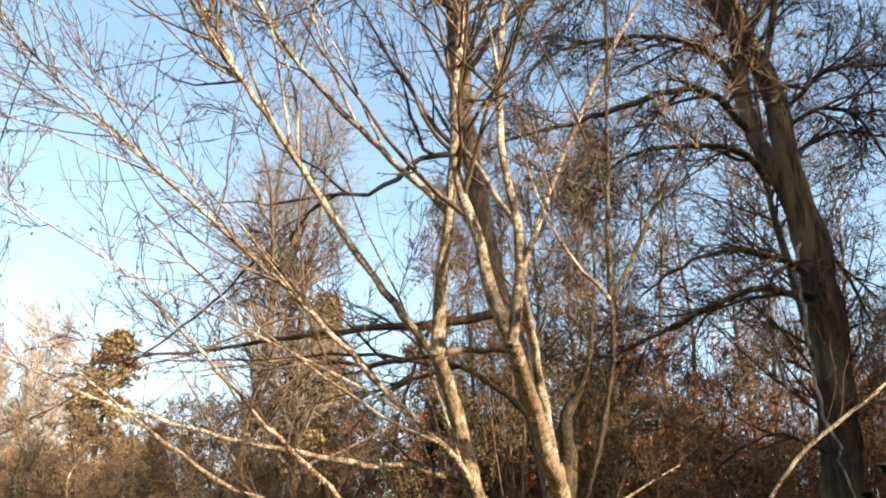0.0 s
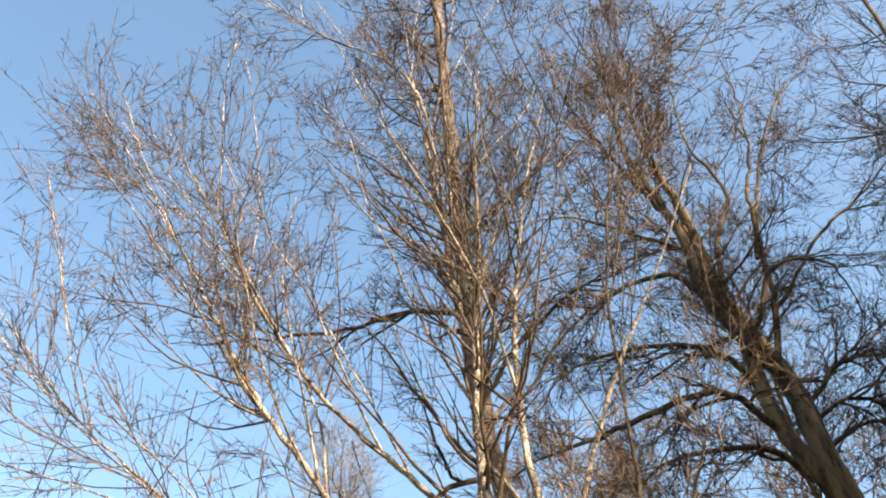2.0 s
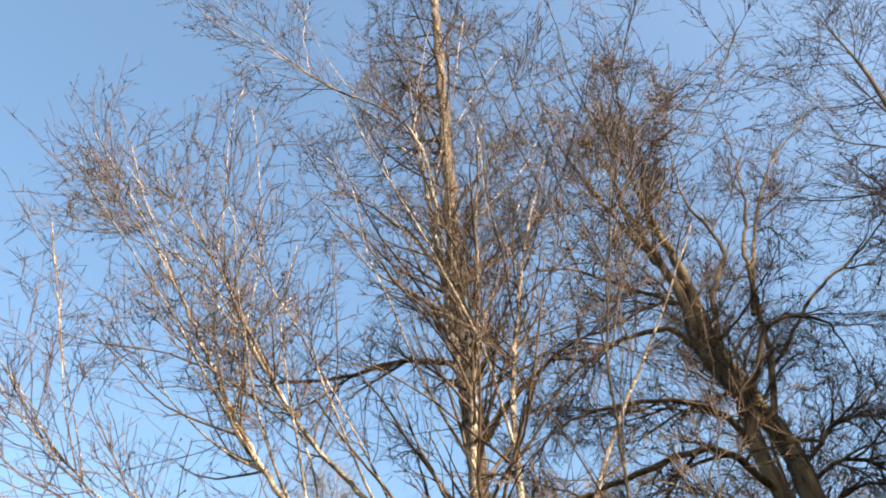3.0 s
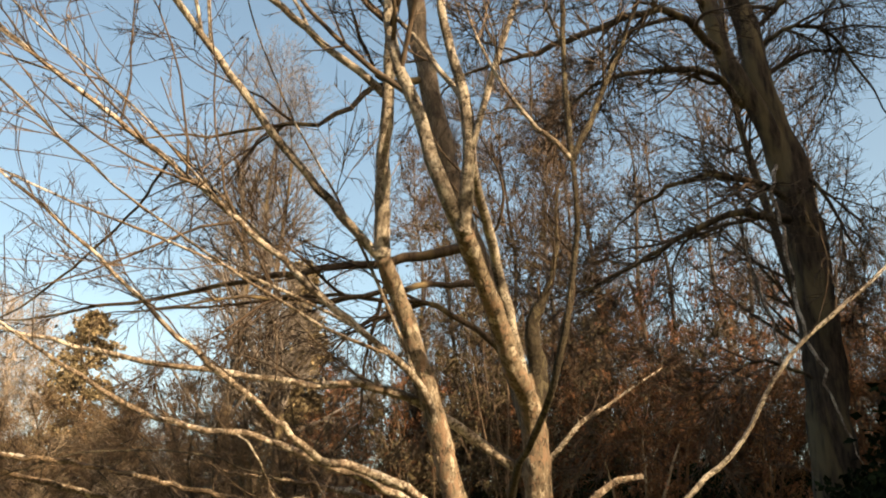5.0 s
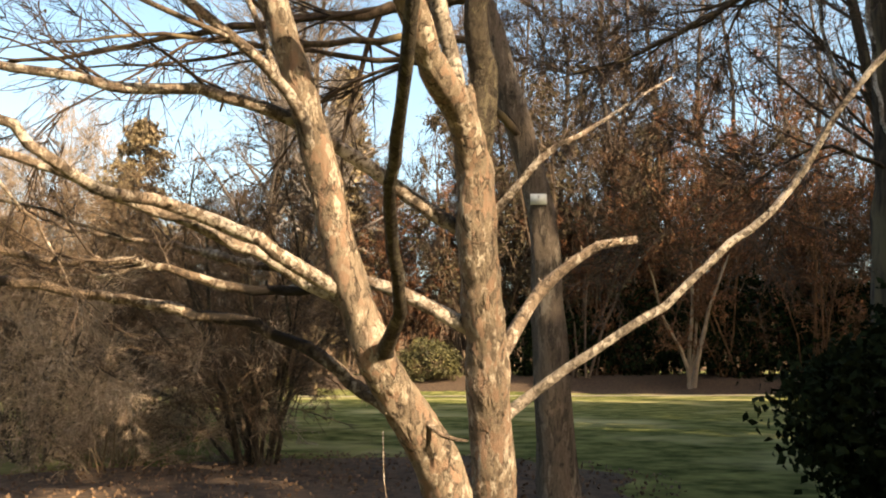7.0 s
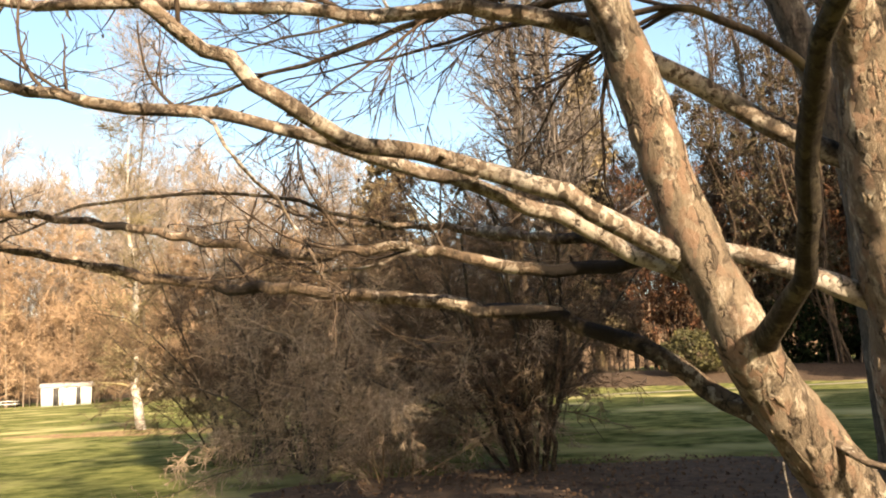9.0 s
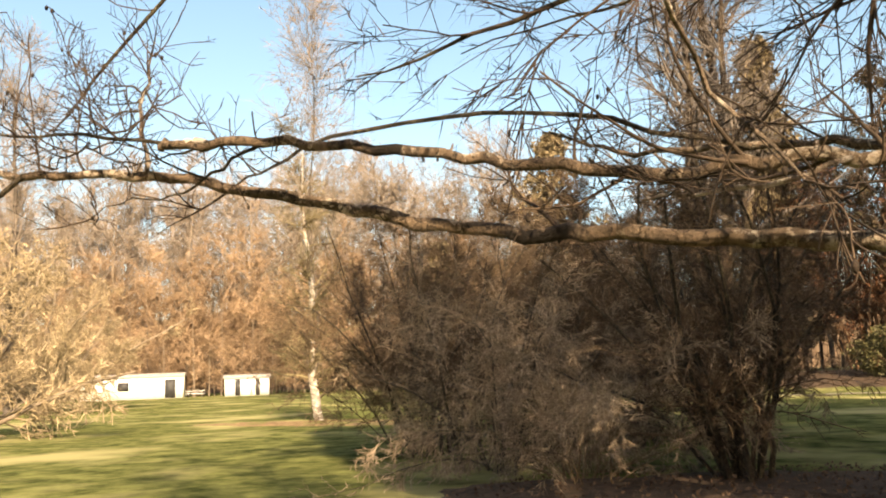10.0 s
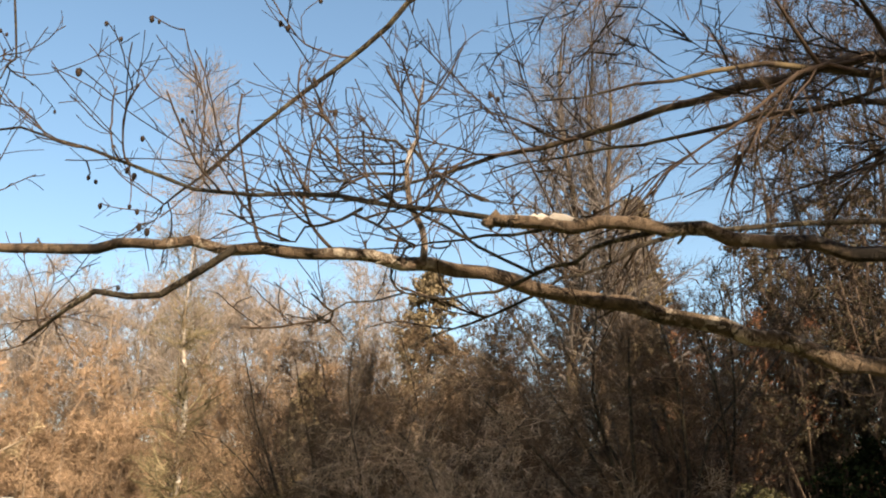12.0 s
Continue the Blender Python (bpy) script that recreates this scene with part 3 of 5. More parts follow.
limb("limb", [(-0.39, 3.43, 2.98, 0.02688), (-0.61, 3.35, 3.21, 0.02352), (-0.97, 3.3, 3.67, 0.02184), (-1.25, 3.2, 4.05, 0.02016), (-1.78, 3.1, 4.78, 0.01764), (-2.1, 3.1, 5.35, 0.01512),
              (-2.6, 3.1, 6.3, 0.01176), (-3.05, 3.1, 7.1, 0.0084), (-3.9, 3.1, 8.5, 0.00252)], UPPER, "", 10, fan=28, length=(0.8, 1.7), rise=0.09)
limb("limb", [(-0.36, 3.22, 3.80, 0.02352), (-0.73, 3.2, 4.15, 0.01932), (-1.06, 3.15, 4.46, 0.01764), (-1.49, 3.1, 4.95, 0.01512), (-1.9, 3.1, 5.7, 0.0126), (-2.36, 3.1, 6.58, 0.00924), (-3.0, 3.1, 7.8, 0.00252)],
     UPPER, "", 10, fan=24, length=(0.7, 1.5), rise=0.09)
limb("limb", [(-0.50, 3.2, 6.1, 0.016), (-0.56, 3.12, 7.0, 0.0145), (-0.72, 3.1, 8.1, 0.013), (-1.09, 3.1, 8.74, 0.0115), (-1.69, 3.1, 9.23, 0.010), (-2.56, 3.1, 10.32, 0.0065), (-3.29, 3.1, 11.43, 0.0025)],
     UPPER, "", 9, fan=22, length=(0.6, 1.3), rise=0.08)
limb("limb", [(-0.12, 3.71, 2.16, 0.024), (-0.17, 3.62, 2.30, 0.0205), (-0.25, 3.55, 2.43, 0.0186), (-0.52, 3.44, 2.64, 0.0171), (-1.26, 3.4, 3.32, 0.0157), (-1.9, 3.3, 3.85, 0.0136),
              (-2.35, 3.2, 4.2, 0.01), (-3.0, 3.1, 4.75, 0.00571), (-3.6, 3.05, 5.3, 0.00214)], PALE, "", 10, fan=21, length=(0.7, 1.5), rise=0.07)
limb("limb", [(0.42, 4.06, 1.95, 0.0302), (0.15, 4.02, 2.12, 0.0275), (-0.08, 3.9, 2.27, 0.026), (-0.248, 3.78, 2.345, 0.0245), (-0.40, 3.70, 2.385, 0.0225), (-0.52, 3.66, 2.408, 0.0205), (-0.72, 3.56, 2.385, 0.0175), (-0.815, 3.48, 2.388, 0.0165),
              (-1.008, 3.40, 2.404, 0.0148), (-1.232, 3.32, 2.42, 0.0135), (-1.6, 3.25, 2.48, 0.0115), (-2.2, 3.15, 2.62, 0.0075), (-2.8, 3.05, 2.85, 0.003)], PALE, "limb with sunlit bands in its bark colour", 10, fan=15, length=(0.5, 1.1), rise=0.03)
limb("limb", [(-0.02, 3.78, 1.72, 0.0272), (-0.17, 3.65, 1.81, 0.0248), (-0.29, 3.58, 1.885, 0.0232), (-0.416, 3.57, 1.946, 0.0216), (-0.53, 3.50, 1.985, 0.0200), (-0.61, 3.37, 1.988, 0.0184), (-0.67, 3.22, 1.995, 0.0172),
              (-0.73, 3.11, 2.04, 0.0160), (-0.80, 3.05, 2.10, 0.0148), (-0.86, 2.98, 2.155, 0.0140), (-0.93, 2.92, 2.215, 0.0132), (-1.08, 2.85, 2.34, 0.0120), (-1.35, 2.76, 2.58, 0.0096), (-1.75, 2.65, 2.95, 0.0064), (-2.3, 2.55, 3.4, 0.0024)],
     PALE, "thick limb with whitish peeling bark", 12, fan=17, span=(0.45, 1), length=(0.4, 0.9), rise=0.05)
limb("limb", [(-0.03, 3.82, 1.70, 0.0248), (-0.19, 3.82, 1.785, 0.0216), (-0.33, 3.73, 1.87, 0.0196), (-0.45, 3.64, 1.918, 0.0184), (-0.563, 3.59, 1.965, 0.0176), (-0.665, 3.53, 2.0, 0.0168), (-0.788, 3.49, 2.055, 0.0160), (-0.94, 3.47, 2.118, 0.0152),
              (-1.04, 3.36, 2.127, 0.0144), (-1.156, 3.20, 2.122, 0.0140), (-1.287, 3.13, 2.149, 0.0132), (-1.4, 3.07, 2.185, 0.0124), (-1.65, 2.95, 2.32, 0.0100), (-2.05, 2.82, 2.6, 0.0064), (-2.6, 2.7, 3.0, 0.0024)],
     PALE, "long whitish limb reaching out over the lawn", 12, fan=16, span=(0.45, 1), length=(0.4, 0.9), rise=0.05)
limb("limb", [(-0.04, 3.80, 1.76, 0.019), (-0.17, 3.95, 1.82, 0.0175), (-0.304, 4.03, 1.858, 0.016), (-0.45, 4.07, 1.875, 0.015), (-0.62, 4.2, 1.93, 0.0145), (-0.766, 4.3, 1.97, 0.012), (-0.986, 4.32, 2.007, 0.010), (-1.3, 4.43, 2.07, 0.007), (-1.6, 4.5, 2.2, 0.003)],
     LOWLIMB, "dark limb with a torn pale patch", 10, 0.08, fan=12, span=(0.3, 1), length=(0.3, 0.7), rise=0.03)
s_ = spine([(-0.56, 4.155, 1.912, 0.0155), (-0.60, 4.185, 1.925, 0.020), (-0.645, 4.22, 1.938, 0.019), (-0.68, 4.245, 1.947, 0.0125)], 0.008, 0.002)
part("peeled_patch", Shape().tubes(s_[0], s_[1], 10, 0.22), UPPER, tree, "torn pale bark hanging from a limb")
limb("branchlet", [(-1.06, 3.33, 2.125, 0.005), (-0.94, 3.25, 2.02, 0.0045), (-0.929, 3.34, 1.96, 0.004), (-0.911, 3.46, 1.889, 0.0038), (-0.832, 3.42, 1.781, 0.003), (-0.783, 3.40, 1.71, 0.0015)], PALE, "thin pale twig hanging down", 6, fan=5, span=(0.4, 1), length=(0.08, 0.22), rise=0.0)
limb("branchlet", [(-0.76, 3.90, 1.855, 0.006), (-0.79, 3.82, 1.83, 0.0055), (-0.889, 3.8, 1.803, 0.005), (-1.023, 3.8, 1.808, 0.004), (-1.128, 3.8, 1.805, 0.0015)], PALE, "", 6, fan=4, span=(0.2, 1), length=(0.06, 0.16), rise=0.0)
limb("limb", [(-0.02, 3.82, 1.76, 0.0252), (-0.13, 3.9, 1.77, 0.02184), (-0.31, 3.95, 1.76, 0.01848), (-0.56, 3.95, 1.80, 0.0168), (-0.8, 3.9, 1.86, 0.01512), (-1.14, 3.85, 1.88, 0.01344), (-1.5, 3.82, 1.96, 0.0126),
              (-1.78, 3.8, 2.03, 0.01176), (-2.01, 3.75, 2.08, 0.0125), (-2.16, 3.7, 2.085, 0.0115), (-2.27, 3.7, 2.10, 0.0118), (-2.305, 3.70, 2.103, 0.0112), (-2.318, 3.70, 2.104, 0.0085)], LOWLIMB, "low limb ending in a snapped pale stub", 10, 0.08, fan=10, length=(0.25, 0.7), rise=0.02)
limb("limb", [(0.13, 3.88, 1.33, 0.029), (-0.01, 3.95, 1.42, 0.0265), (-0.09, 3.97, 1.48, 0.0245), (-0.21, 3.99, 1.56, 0.0228), (-0.37, 4.02, 1.635, 0.0218), (-0.6, 4.05, 1.69, 0.0208), (-1.07, 4.1, 1.77, 0.01932), (-1.54, 4.1, 1.84, 0.01764), (-1.9, 3.95, 1.92, 0.01596), (-2.36, 3.85, 2.05, 0.01428),
              (-2.6, 3.72, 2.08, 0.01218), (-2.88, 3.62, 2.10, 0.01092), (-3.32, 3.55, 2.12, 0.00924), (-3.8, 3.5, 2.17, 0.00672), (-4.6, 3.4, 2.2, 0.00252)], LOWLIMB, "long low limb reaching out over the lawn", 12, fan=13, span=(0.3, 1), length=(0.2, 0.6), rise=0.01)
s_ = spine([(-2.16, 3.705, 2.087, 0.0090), (-2.2, 3.703, 2.093, 0.0112), (-2.25, 3.702, 2.098, 0.0108), (-2.285, 3.701, 2.101, 0.0098)], 0.008, 0.0015)
part("peeled_patch", Shape().tubes(s_[0], s_[1], 12, 0.16), WHITEBARK, tree, "whitish crust near a snapped end")
limb("branchlet", [(-2.29, 3.70, 2.105, 0.0055), (-2.499, 3.69, 2.154, 0.005), (-2.69, 3.67, 2.191, 0.0047), (-2.865, 3.66, 2.223, 0.0044), (-2.981, 3.64, 2.258, 0.004), (-3.145, 3.62, 2.332, 0.0035),
                   (-3.346, 3.6, 2.407, 0.0028), (-3.603, 3.58, 2.429, 0.0015)], DARKSTEM, "thin dark branch beyond the snapped end", 7, fan=14, span=(0.05, 1), length=(0.25, 0.75), rise=0.03)
limb("branchlet", [(-1.5, 3.37, 3.52, 0.0085), (-1.75, 3.70, 3.42, 0.008), (-2.1, 3.95, 3.22, 0.0076), (-2.4, 4.08, 3.03, 0.0072), (-2.701, 4.1, 2.831, 0.0068), (-2.844, 4.1, 2.733, 0.0064), (-3.03, 4.1, 2.624, 0.0056), (-3.185, 4.1, 2.527, 0.0048), (-3.325, 4.12, 2.464, 0.0035), (-3.435, 4.15, 2.404, 0.0015)], DARKSTEM, "dark branch curving down from above", 8, fan=15, span=(0.35, 1), length=(0.25, 0.7), rise=0.02)
limb("branchlet", [(-2.98, 3.1, 4.72, 0.005), (-3.2, 3.4, 4.2, 0.0045), (-3.35, 3.6, 3.6, 0.004), (-3.42, 3.68, 3.12, 0.0035), (-3.562, 3.7, 2.873, 0.003), (-3.516, 3.7, 2.683, 0.0026), (-3.563, 3.7, 2.627, 0.002), (-3.658, 3.7, 2.573, 0.001)], DARKSTEM, "", 6, fan=6, length=(0.1, 0.3))
limb("branchlet", [(-2.79, 3.64, 2.09, 0.008), (-2.92, 3.6, 2.0, 0.0065), (-3.07, 3.6, 2.02, 0.006), (-3.24, 3.6, 1.93, 0.003)], DARKSTEM, "", 7, fan=4, length=(0.1, 0.25))
limb("limb", [(0.44, 3.98, 2.03, 0.0168), (0.61, 3.9, 2.21, 0.0126), (0.84, 3.9, 2.36, 0.00672), (1.1, 3.9, 2.52, 0.00252)], PALE, "", 9, fan=7, length=(0.2, 0.5))
limb("limb", [(0.46, 4.12, 1.53, 0.03192), (0.52, 4.18, 1.60, 0.02856), (0.60, 4.2, 1.73, 0.0252), (0.71, 4.2, 1.86, 0.021), (0.86, 4.2, 1.95, 0.01764), (1.01, 4.2, 1.98, 0.01512)], PALE, "sawn pale limb stub", 12, fan=0)
limb("limb", [(0.46, 4.18, 1.28, 0.0276), (0.56, 4.34, 1.36, 0.0227), (0.84, 4.3, 1.56, 0.0179), (1.13, 4.3, 1.73, 0.0165), (1.31, 4.25, 1.91, 0.0152), (1.52, 4.2, 2.08, 0.0145), (1.65, 4.15, 2.26, 0.0138),
              (1.76, 4.1, 2.45, 0.0138), (1.99, 4.05, 2.71, 0.0124), (2.5, 4.0, 3.1, 0.00964), (3.1, 3.95, 3.6, 0.00551), (3.7, 3.9, 4.2, 0.00207)], UPPER, "pale limb rising away over the lawn", 10, fan=14, span=(0.45, 1), length=(0.4, 1.0))
limb("shoot", [(0.10, 3.64, 1.30, 0.002), (0.105, 3.60, 1.22, 0.002), (0.118, 3.60, 1.08, 0.002), (0.125, 3.60, 0.9, 0.0015)], PALE, "thin pale hanging shoot", 6, fan=0)
limb("stub", [(0.19, 3.90, 1.33, 0.014), (0.28, 3.82, 1.27, 0.010), (0.36, 3.78, 1.26, 0.004)], PALE, "", 7, fan=0)
limb("stub", [(0.43, 4.14, 1.60, 0.035), (0.30, 4.10, 1.68, 0.030), (0.10, 4.15, 1.78, 0.026), (-0.05, 4.2, 1.83, 0.024)], PALE, "", 10, fan=0)

def crown_of(shoots, second, third, mat, knobbly=False):
    """Branches, branchlets and twigs of the near tree; the low ones curl and end in buds."""
    a, ra = np.concatenate([p for p, _ in shoots]), np.concatenate([r for _, r in shoots])
    m2, len2, thin2 = second
    m3, len3, thin3 = third
    b, rb = sprout(a, ra, m2, (0.12, 1), (28, 55), len2, 8 if knobbly else 6, 0.05, 0.10 if knobbly else 0.12, 0.6, 0.25, rmin=thin2, curl=0.09 if knobbly else 0.03)
    c, rc = sprout(b, rb, m3, (0.15, 1), (30, 60), len3, 4 if knobbly else 3, 0.05, 0.14, 0.75, 0.6 if knobbly else 0.5, rmin=thin3, curl=0.12 if knobbly else 0.05)
    order = np.argsort(-ra[:, 0])
    for i in order[:140]:
        part("branch", Shape().tubes(a[i], ra[i], 6), mat, tree)
    if len(order) > 140:
        part("branchwork", Shape().tubes(a[order[140:]], ra[order[140:]], 5), mat, tree, "thin grey-tan branches", "stuff")
    part("twig_crown", Shape().tubes(b, rb, 4).tubes(c, rc, 3) if knobbly else Shape().tubes(b, rb, 3).slivers(c, rc), mat, tree, "fine bare twigs", "stuff")
    return b


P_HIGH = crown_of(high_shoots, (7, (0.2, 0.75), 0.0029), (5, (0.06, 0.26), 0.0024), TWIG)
P_LOW = crown_of(low_shoots, (4, (0.10, 0.42), 0.0017), (3, (0.03, 0.13), 0.0012), SHADETWIG, True)

# a drooping spray and an upright shoot beside the long low limb, with their own twigs
RNG, seeded = np.random.default_rng(23), RNG
low_shoots.clear()
limb("branchlet", [(-0.99, 4.32, 2.007, 0.0075), (-1.4, 4.2, 2.14, 0.0067), (-1.7, 4.08, 2.16, 0.0059), (-2.08, 3.98, 2.119, 0.0051), (-2.15, 3.94, 2.077, 0.0043), (-2.23, 3.92, 2.045, 0.0036), (-2.36, 3.91, 1.991, 0.0028), (-2.46, 3.9, 1.961, 0.0020), (-2.54, 3.89, 1.929, 0.0012)], DARKSTEM, "dark branch drooping behind the low limb", 7, fan=9, span=(0.35, 1), length=(0.12, 0.4), rise=0.02)
limb("branchlet", [(-1.93, 3.77, 2.06, 0.0055), (-2.1, 3.78, 2.07, 0.0049), (-2.18, 3.78, 2.039, 0.0044), (-2.25, 3.79, 2.024, 0.0038), (-2.33, 3.79, 1.998, 0.0032), (-2.42, 3.79, 1.993, 0.0027), (-2.5, 3.78, 2.001, 0.0021), (-2.62, 3.78, 1.999, 0.0016), (-2.69, 3.77, 1.966, 0.0010)], DARKSTEM, "", 7, fan=9, span=(0.25, 1), length=(0.1, 0.35), rise=0.02)
limb("branchlet", [(-2.15, 3.7, 2.085, 0.0040), (-2.27, 3.74, 2.092, 0.0033), (-2.38, 3.76, 2.099, 0.0025), (-2.49, 3.76, 2.095, 0.0017), (-2.57, 3.76, 2.098, 0.0010)], DARKSTEM, "", 7, fan=5, span=(0.15, 1), length=(0.1, 0.3), rise=0.02)
limb("branchlet", [(-2.25, 3.8, 2.026, 0.0035), (-2.34, 3.74, 2.07, 0.0030), (-2.39, 3.72, 2.101, 0.0025), (-2.49, 3.7, 2.159, 0.0020), (-2.57, 3.7, 2.212, 0.0015), (-2.66, 3.7, 2.239, 0.0010)], DARKSTEM, "", 7, fan=8, span=(0.15, 1), length=(0.12, 0.35), rise=0.02)
limb("branchlet", [(-2.47, 3.79, 2.075, 0.0080), (-2.48, 3.79, 2.146, 0.0068), (-2.51, 3.8, 2.234, 0.0057), (-2.51, 3.81, 2.311, 0.0045), (-2.5, 3.82, 2.387, 0.0034), (-2.49, 3.83, 2.486, 0.0022)], PALE, "pale upright shoot on the low limb", 7, fan=9, span=(0.2, 1), length=(0.15, 0.4), rise=0.04)
limb("branchlet", [(-2.51, 3.8, 2.234, 0.0034), (-2.58, 3.8, 2.221, 0.0026), (-2.69, 3.79, 2.228, 0.0018), (-2.84, 3.78, 2.264, 0.0010)], DARKSTEM, "", 7, fan=6, span=(0.15, 1), length=(0.08, 0.3), rise=0.02)
limb("branchlet", [(-2.51, 3.8, 2.261, 0.0034), (-2.62, 3.82, 2.29, 0.0026), (-2.71, 3.82, 2.277, 0.0018), (-2.82, 3.82, 2.278, 0.0010)], DARKSTEM, "", 7, fan=6, span=(0.15, 1), length=(0.08, 0.3), rise=0.02)
limb("branchlet", [(-2.51, 3.81, 2.298, 0.0034), (-2.6, 3.83, 2.308, 0.0026), (-2.74, 3.83, 2.337, 0.0018), (-2.82, 3.83, 2.388, 0.0010)], DARKSTEM, "", 7, fan=6, span=(0.15, 1), length=(0.08, 0.3), rise=0.02)
limb("branchlet", [(-2.51, 3.81, 2.311, 0.0034), (-2.58, 3.79, 2.351, 0.0026), (-2.65, 3.77, 2.353, 0.0018), (-2.73, 3.75, 2.426, 0.0010)], DARKSTEM, "", 7, fan=6, span=(0.15, 1), length=(0.08, 0.3), rise=0.02)
limb("branchlet", [(-2.5, 3.81, 2.317, 0.0034), (-2.44, 3.8, 2.242, 0.0026), (-2.35, 3.8, 2.187, 0.0018), (-2.25, 3.8, 2.158, 0.0010)], DARKSTEM, "", 7, fan=6, span=(0.15, 1), length=(0.08, 0.3), rise=0.02)
limb("branchlet", [(-2.54, 3.66, 2.144, 0.0034), (-2.62, 3.66, 2.121, 0.0026), (-2.68, 3.66, 2.098, 0.0018), (-2.74, 3.66, 2.115, 0.0010)], DARKSTEM, "", 7, fan=6, span=(0.15, 1), length=(0.08, 0.3), rise=0.02)
limb("branchlet", [(-2.56, 3.66, 2.137, 0.0034), (-2.5, 3.68, 2.102, 0.0022), (-2.46, 3.72, 2.076, 0.0010)], DARKSTEM, "", 7, fan=6, span=(0.15, 1), length=(0.08, 0.3), rise=0.02)
crown_of(low_shoots, (3, (0.06, 0.26), 0.0014), (2, (0.03, 0.1), 0.0011), SHADETWIG, True)
RNG = seeded



def cones(at, size):
    """little egg-shaped cones hanging at twig ends"""
    s = Shape()
    ang = np.arange(6) / 6 * 2 * np.pi
    for (x, y, z) in at:
        q = size * RNG.uniform(0.7, 1.2)
        v = [(x, y, z)]
        for h, w in ((-0.3, 0.42), (-0.8, 0.5), (-1.3, 0.34)):
            v += [(x + q * w * math.cos(a) * RNG.uniform(0.8, 1.2), y + q * w * math.sin(a), z + q * h) for a in ang]
        v.append((x, y, z - 1.6 * q))
        f3 = [(0, 1 + i, 1 + (i + 1) % 6) for i in range(6)] + [(19, 13 + (i + 1) % 6, 13 + i) for i in range(6)]
        f4 = [(1 + 6 * j + i, 7 + 6 * j + i, 7 + 6 * j + (i + 1) % 6, 1 + 6 * j + (i + 1) % 6) for j in range(2) for i in range(6)]
        base = s.n
        s.add(v, f4)
        s.l.append(np.array(f3).ravel() + base)
        s.s.append(np.full(12, 3))
    return s


ends = np.concatenate([P_HIGH[RNG.choice(len(P_HIGH), 500, replace=False), -1], P_LOW[RNG.choice(len(P_LOW), 90, replace=False), -1]])
BIG_CONES = np.array([(-3.076, 3.66, 2.671), (-3.092, 3.66, 2.304), (-3.193, 3.66, 2.303), (-3.073, 3.66, 2.221), (-3.534, 3.66, 2.737), (-2.742, 3.66, 2.584), (-2.667, 3.66, 2.438), (-2.293, 3.66, 2.338), (-3.042, 3.66, 2.175)])
ends = np.concatenate([ends, BIG_CONES, BIG_CONES + [0.012, 0.01, -0.008]])
part("fruiting", cones(ends, 0.0105), CONE, tree, "small dark cones at twig ends", "stuff")

# each large cone hangs on a thin stalk from the nearest twig
knots = P_LOW.reshape(-1, 3)
stalks = Shape()
for c in BIG_CONES:
    k = knots[np.argmin(np.linalg.norm(knots - c, axis=1))]
    u = np.linspace(0, 1, 5)[:, None]
    stalks.tubes(k * (1 - u) + c * u + np.array([0.008, 0, -0.012]) * np.sin(u * np.pi), np.linspace(0.002, 0.0013, 5), 4)
part("cone_stalk", stalks, SHADETWIG, tree, "thin stalks of the cones", "stuff")


# ---------------------------------------------------------------- larger trees behind
def big_tree(name, base, stems, limbs, label, bark, twig, seed_fan=(10, 9, 6, 4), lens=((1.5, 3.2), (0.7, 1.5), (0.3, 0.7)), rise=(0.05, 0.04, 0.03), rmin=0.004, droop=0.0, limb_fan=None, curl=0.0):
    t = thing(name, base, label, "tree")
    src = []
    for ctrl in stems:
        p, r = spine(ctrl, 0.35, 0.02)
        part("trunk", Shape().tubes(p, r, 16, 0.075, caps=True), bark, t)
        src.append(sprout(p, r, seed_fan[0], (0.30, 0.97), (35, 70), (lens[0][0] * 1.1, lens[0][1] * 1.3), 8, rise[0], 0.15, 0.25, 0.15, rmin=rmin * 2, taper=0.35))
    for ctrl in limbs:
        p, r = spine(ctrl, 0.25, 0.02)
        part("limb", Shape().tubes(p, r * (0.85 if r[0] > 0.075 else 0.7), 9, 0.06, caps=True), DARKBARK, t)
        src.append(sprout(p, r, limb_fan or seed_fan[0], (0.10, 0.97), (14, 44), (lens[0][0] * 0.6, lens[0][1] * 0.75), 8, rise[0] * 0.1, 0.17, 0.5, 0.2, rmin=rmin * 2, curl=curl))
    a, ra = np.concatenate([s[0] for s in src]), np.concatenate([s[1] for s in src])
    b, rb = sprout(a, ra, seed_fan[1], (0.12, 0.97), (18, 46), lens[1], 6, rise[1] - droop, 0.13, 0.5, 0.25, rmin=rmin * 1.2, taper=0.3, curl=curl * 1.6)
    c, rc = sprout(b, rb, seed_fan[2], (0.15, 1), (18, 48), lens[2], 3, rise[2] - droop, 0.18, 0.6, 0.4, rmin=rmin)
    d, rd = sprout(c, rc, 3, (0.1, 1), (25, 65), (lens[2][0] * 0.5, lens[2][1] * 0.6), 2, 0, 0.2, 0.8, 0.6, rmin=rmin * 0.9)
    for i in range(len(a)):
        part("branch", Shape().tubes(a[i], ra[i], 6), twig, t)
    part("branchwork", Shape().tubes(b, rb, 4), twig, t, "bare dark branches", "stuff")
    part("twig_crown", Shape().slivers(c, rc * 1.5).slivers(d, rd * 1.2), twig, t, "mass of fine bare twigs", "stuff")
    return t


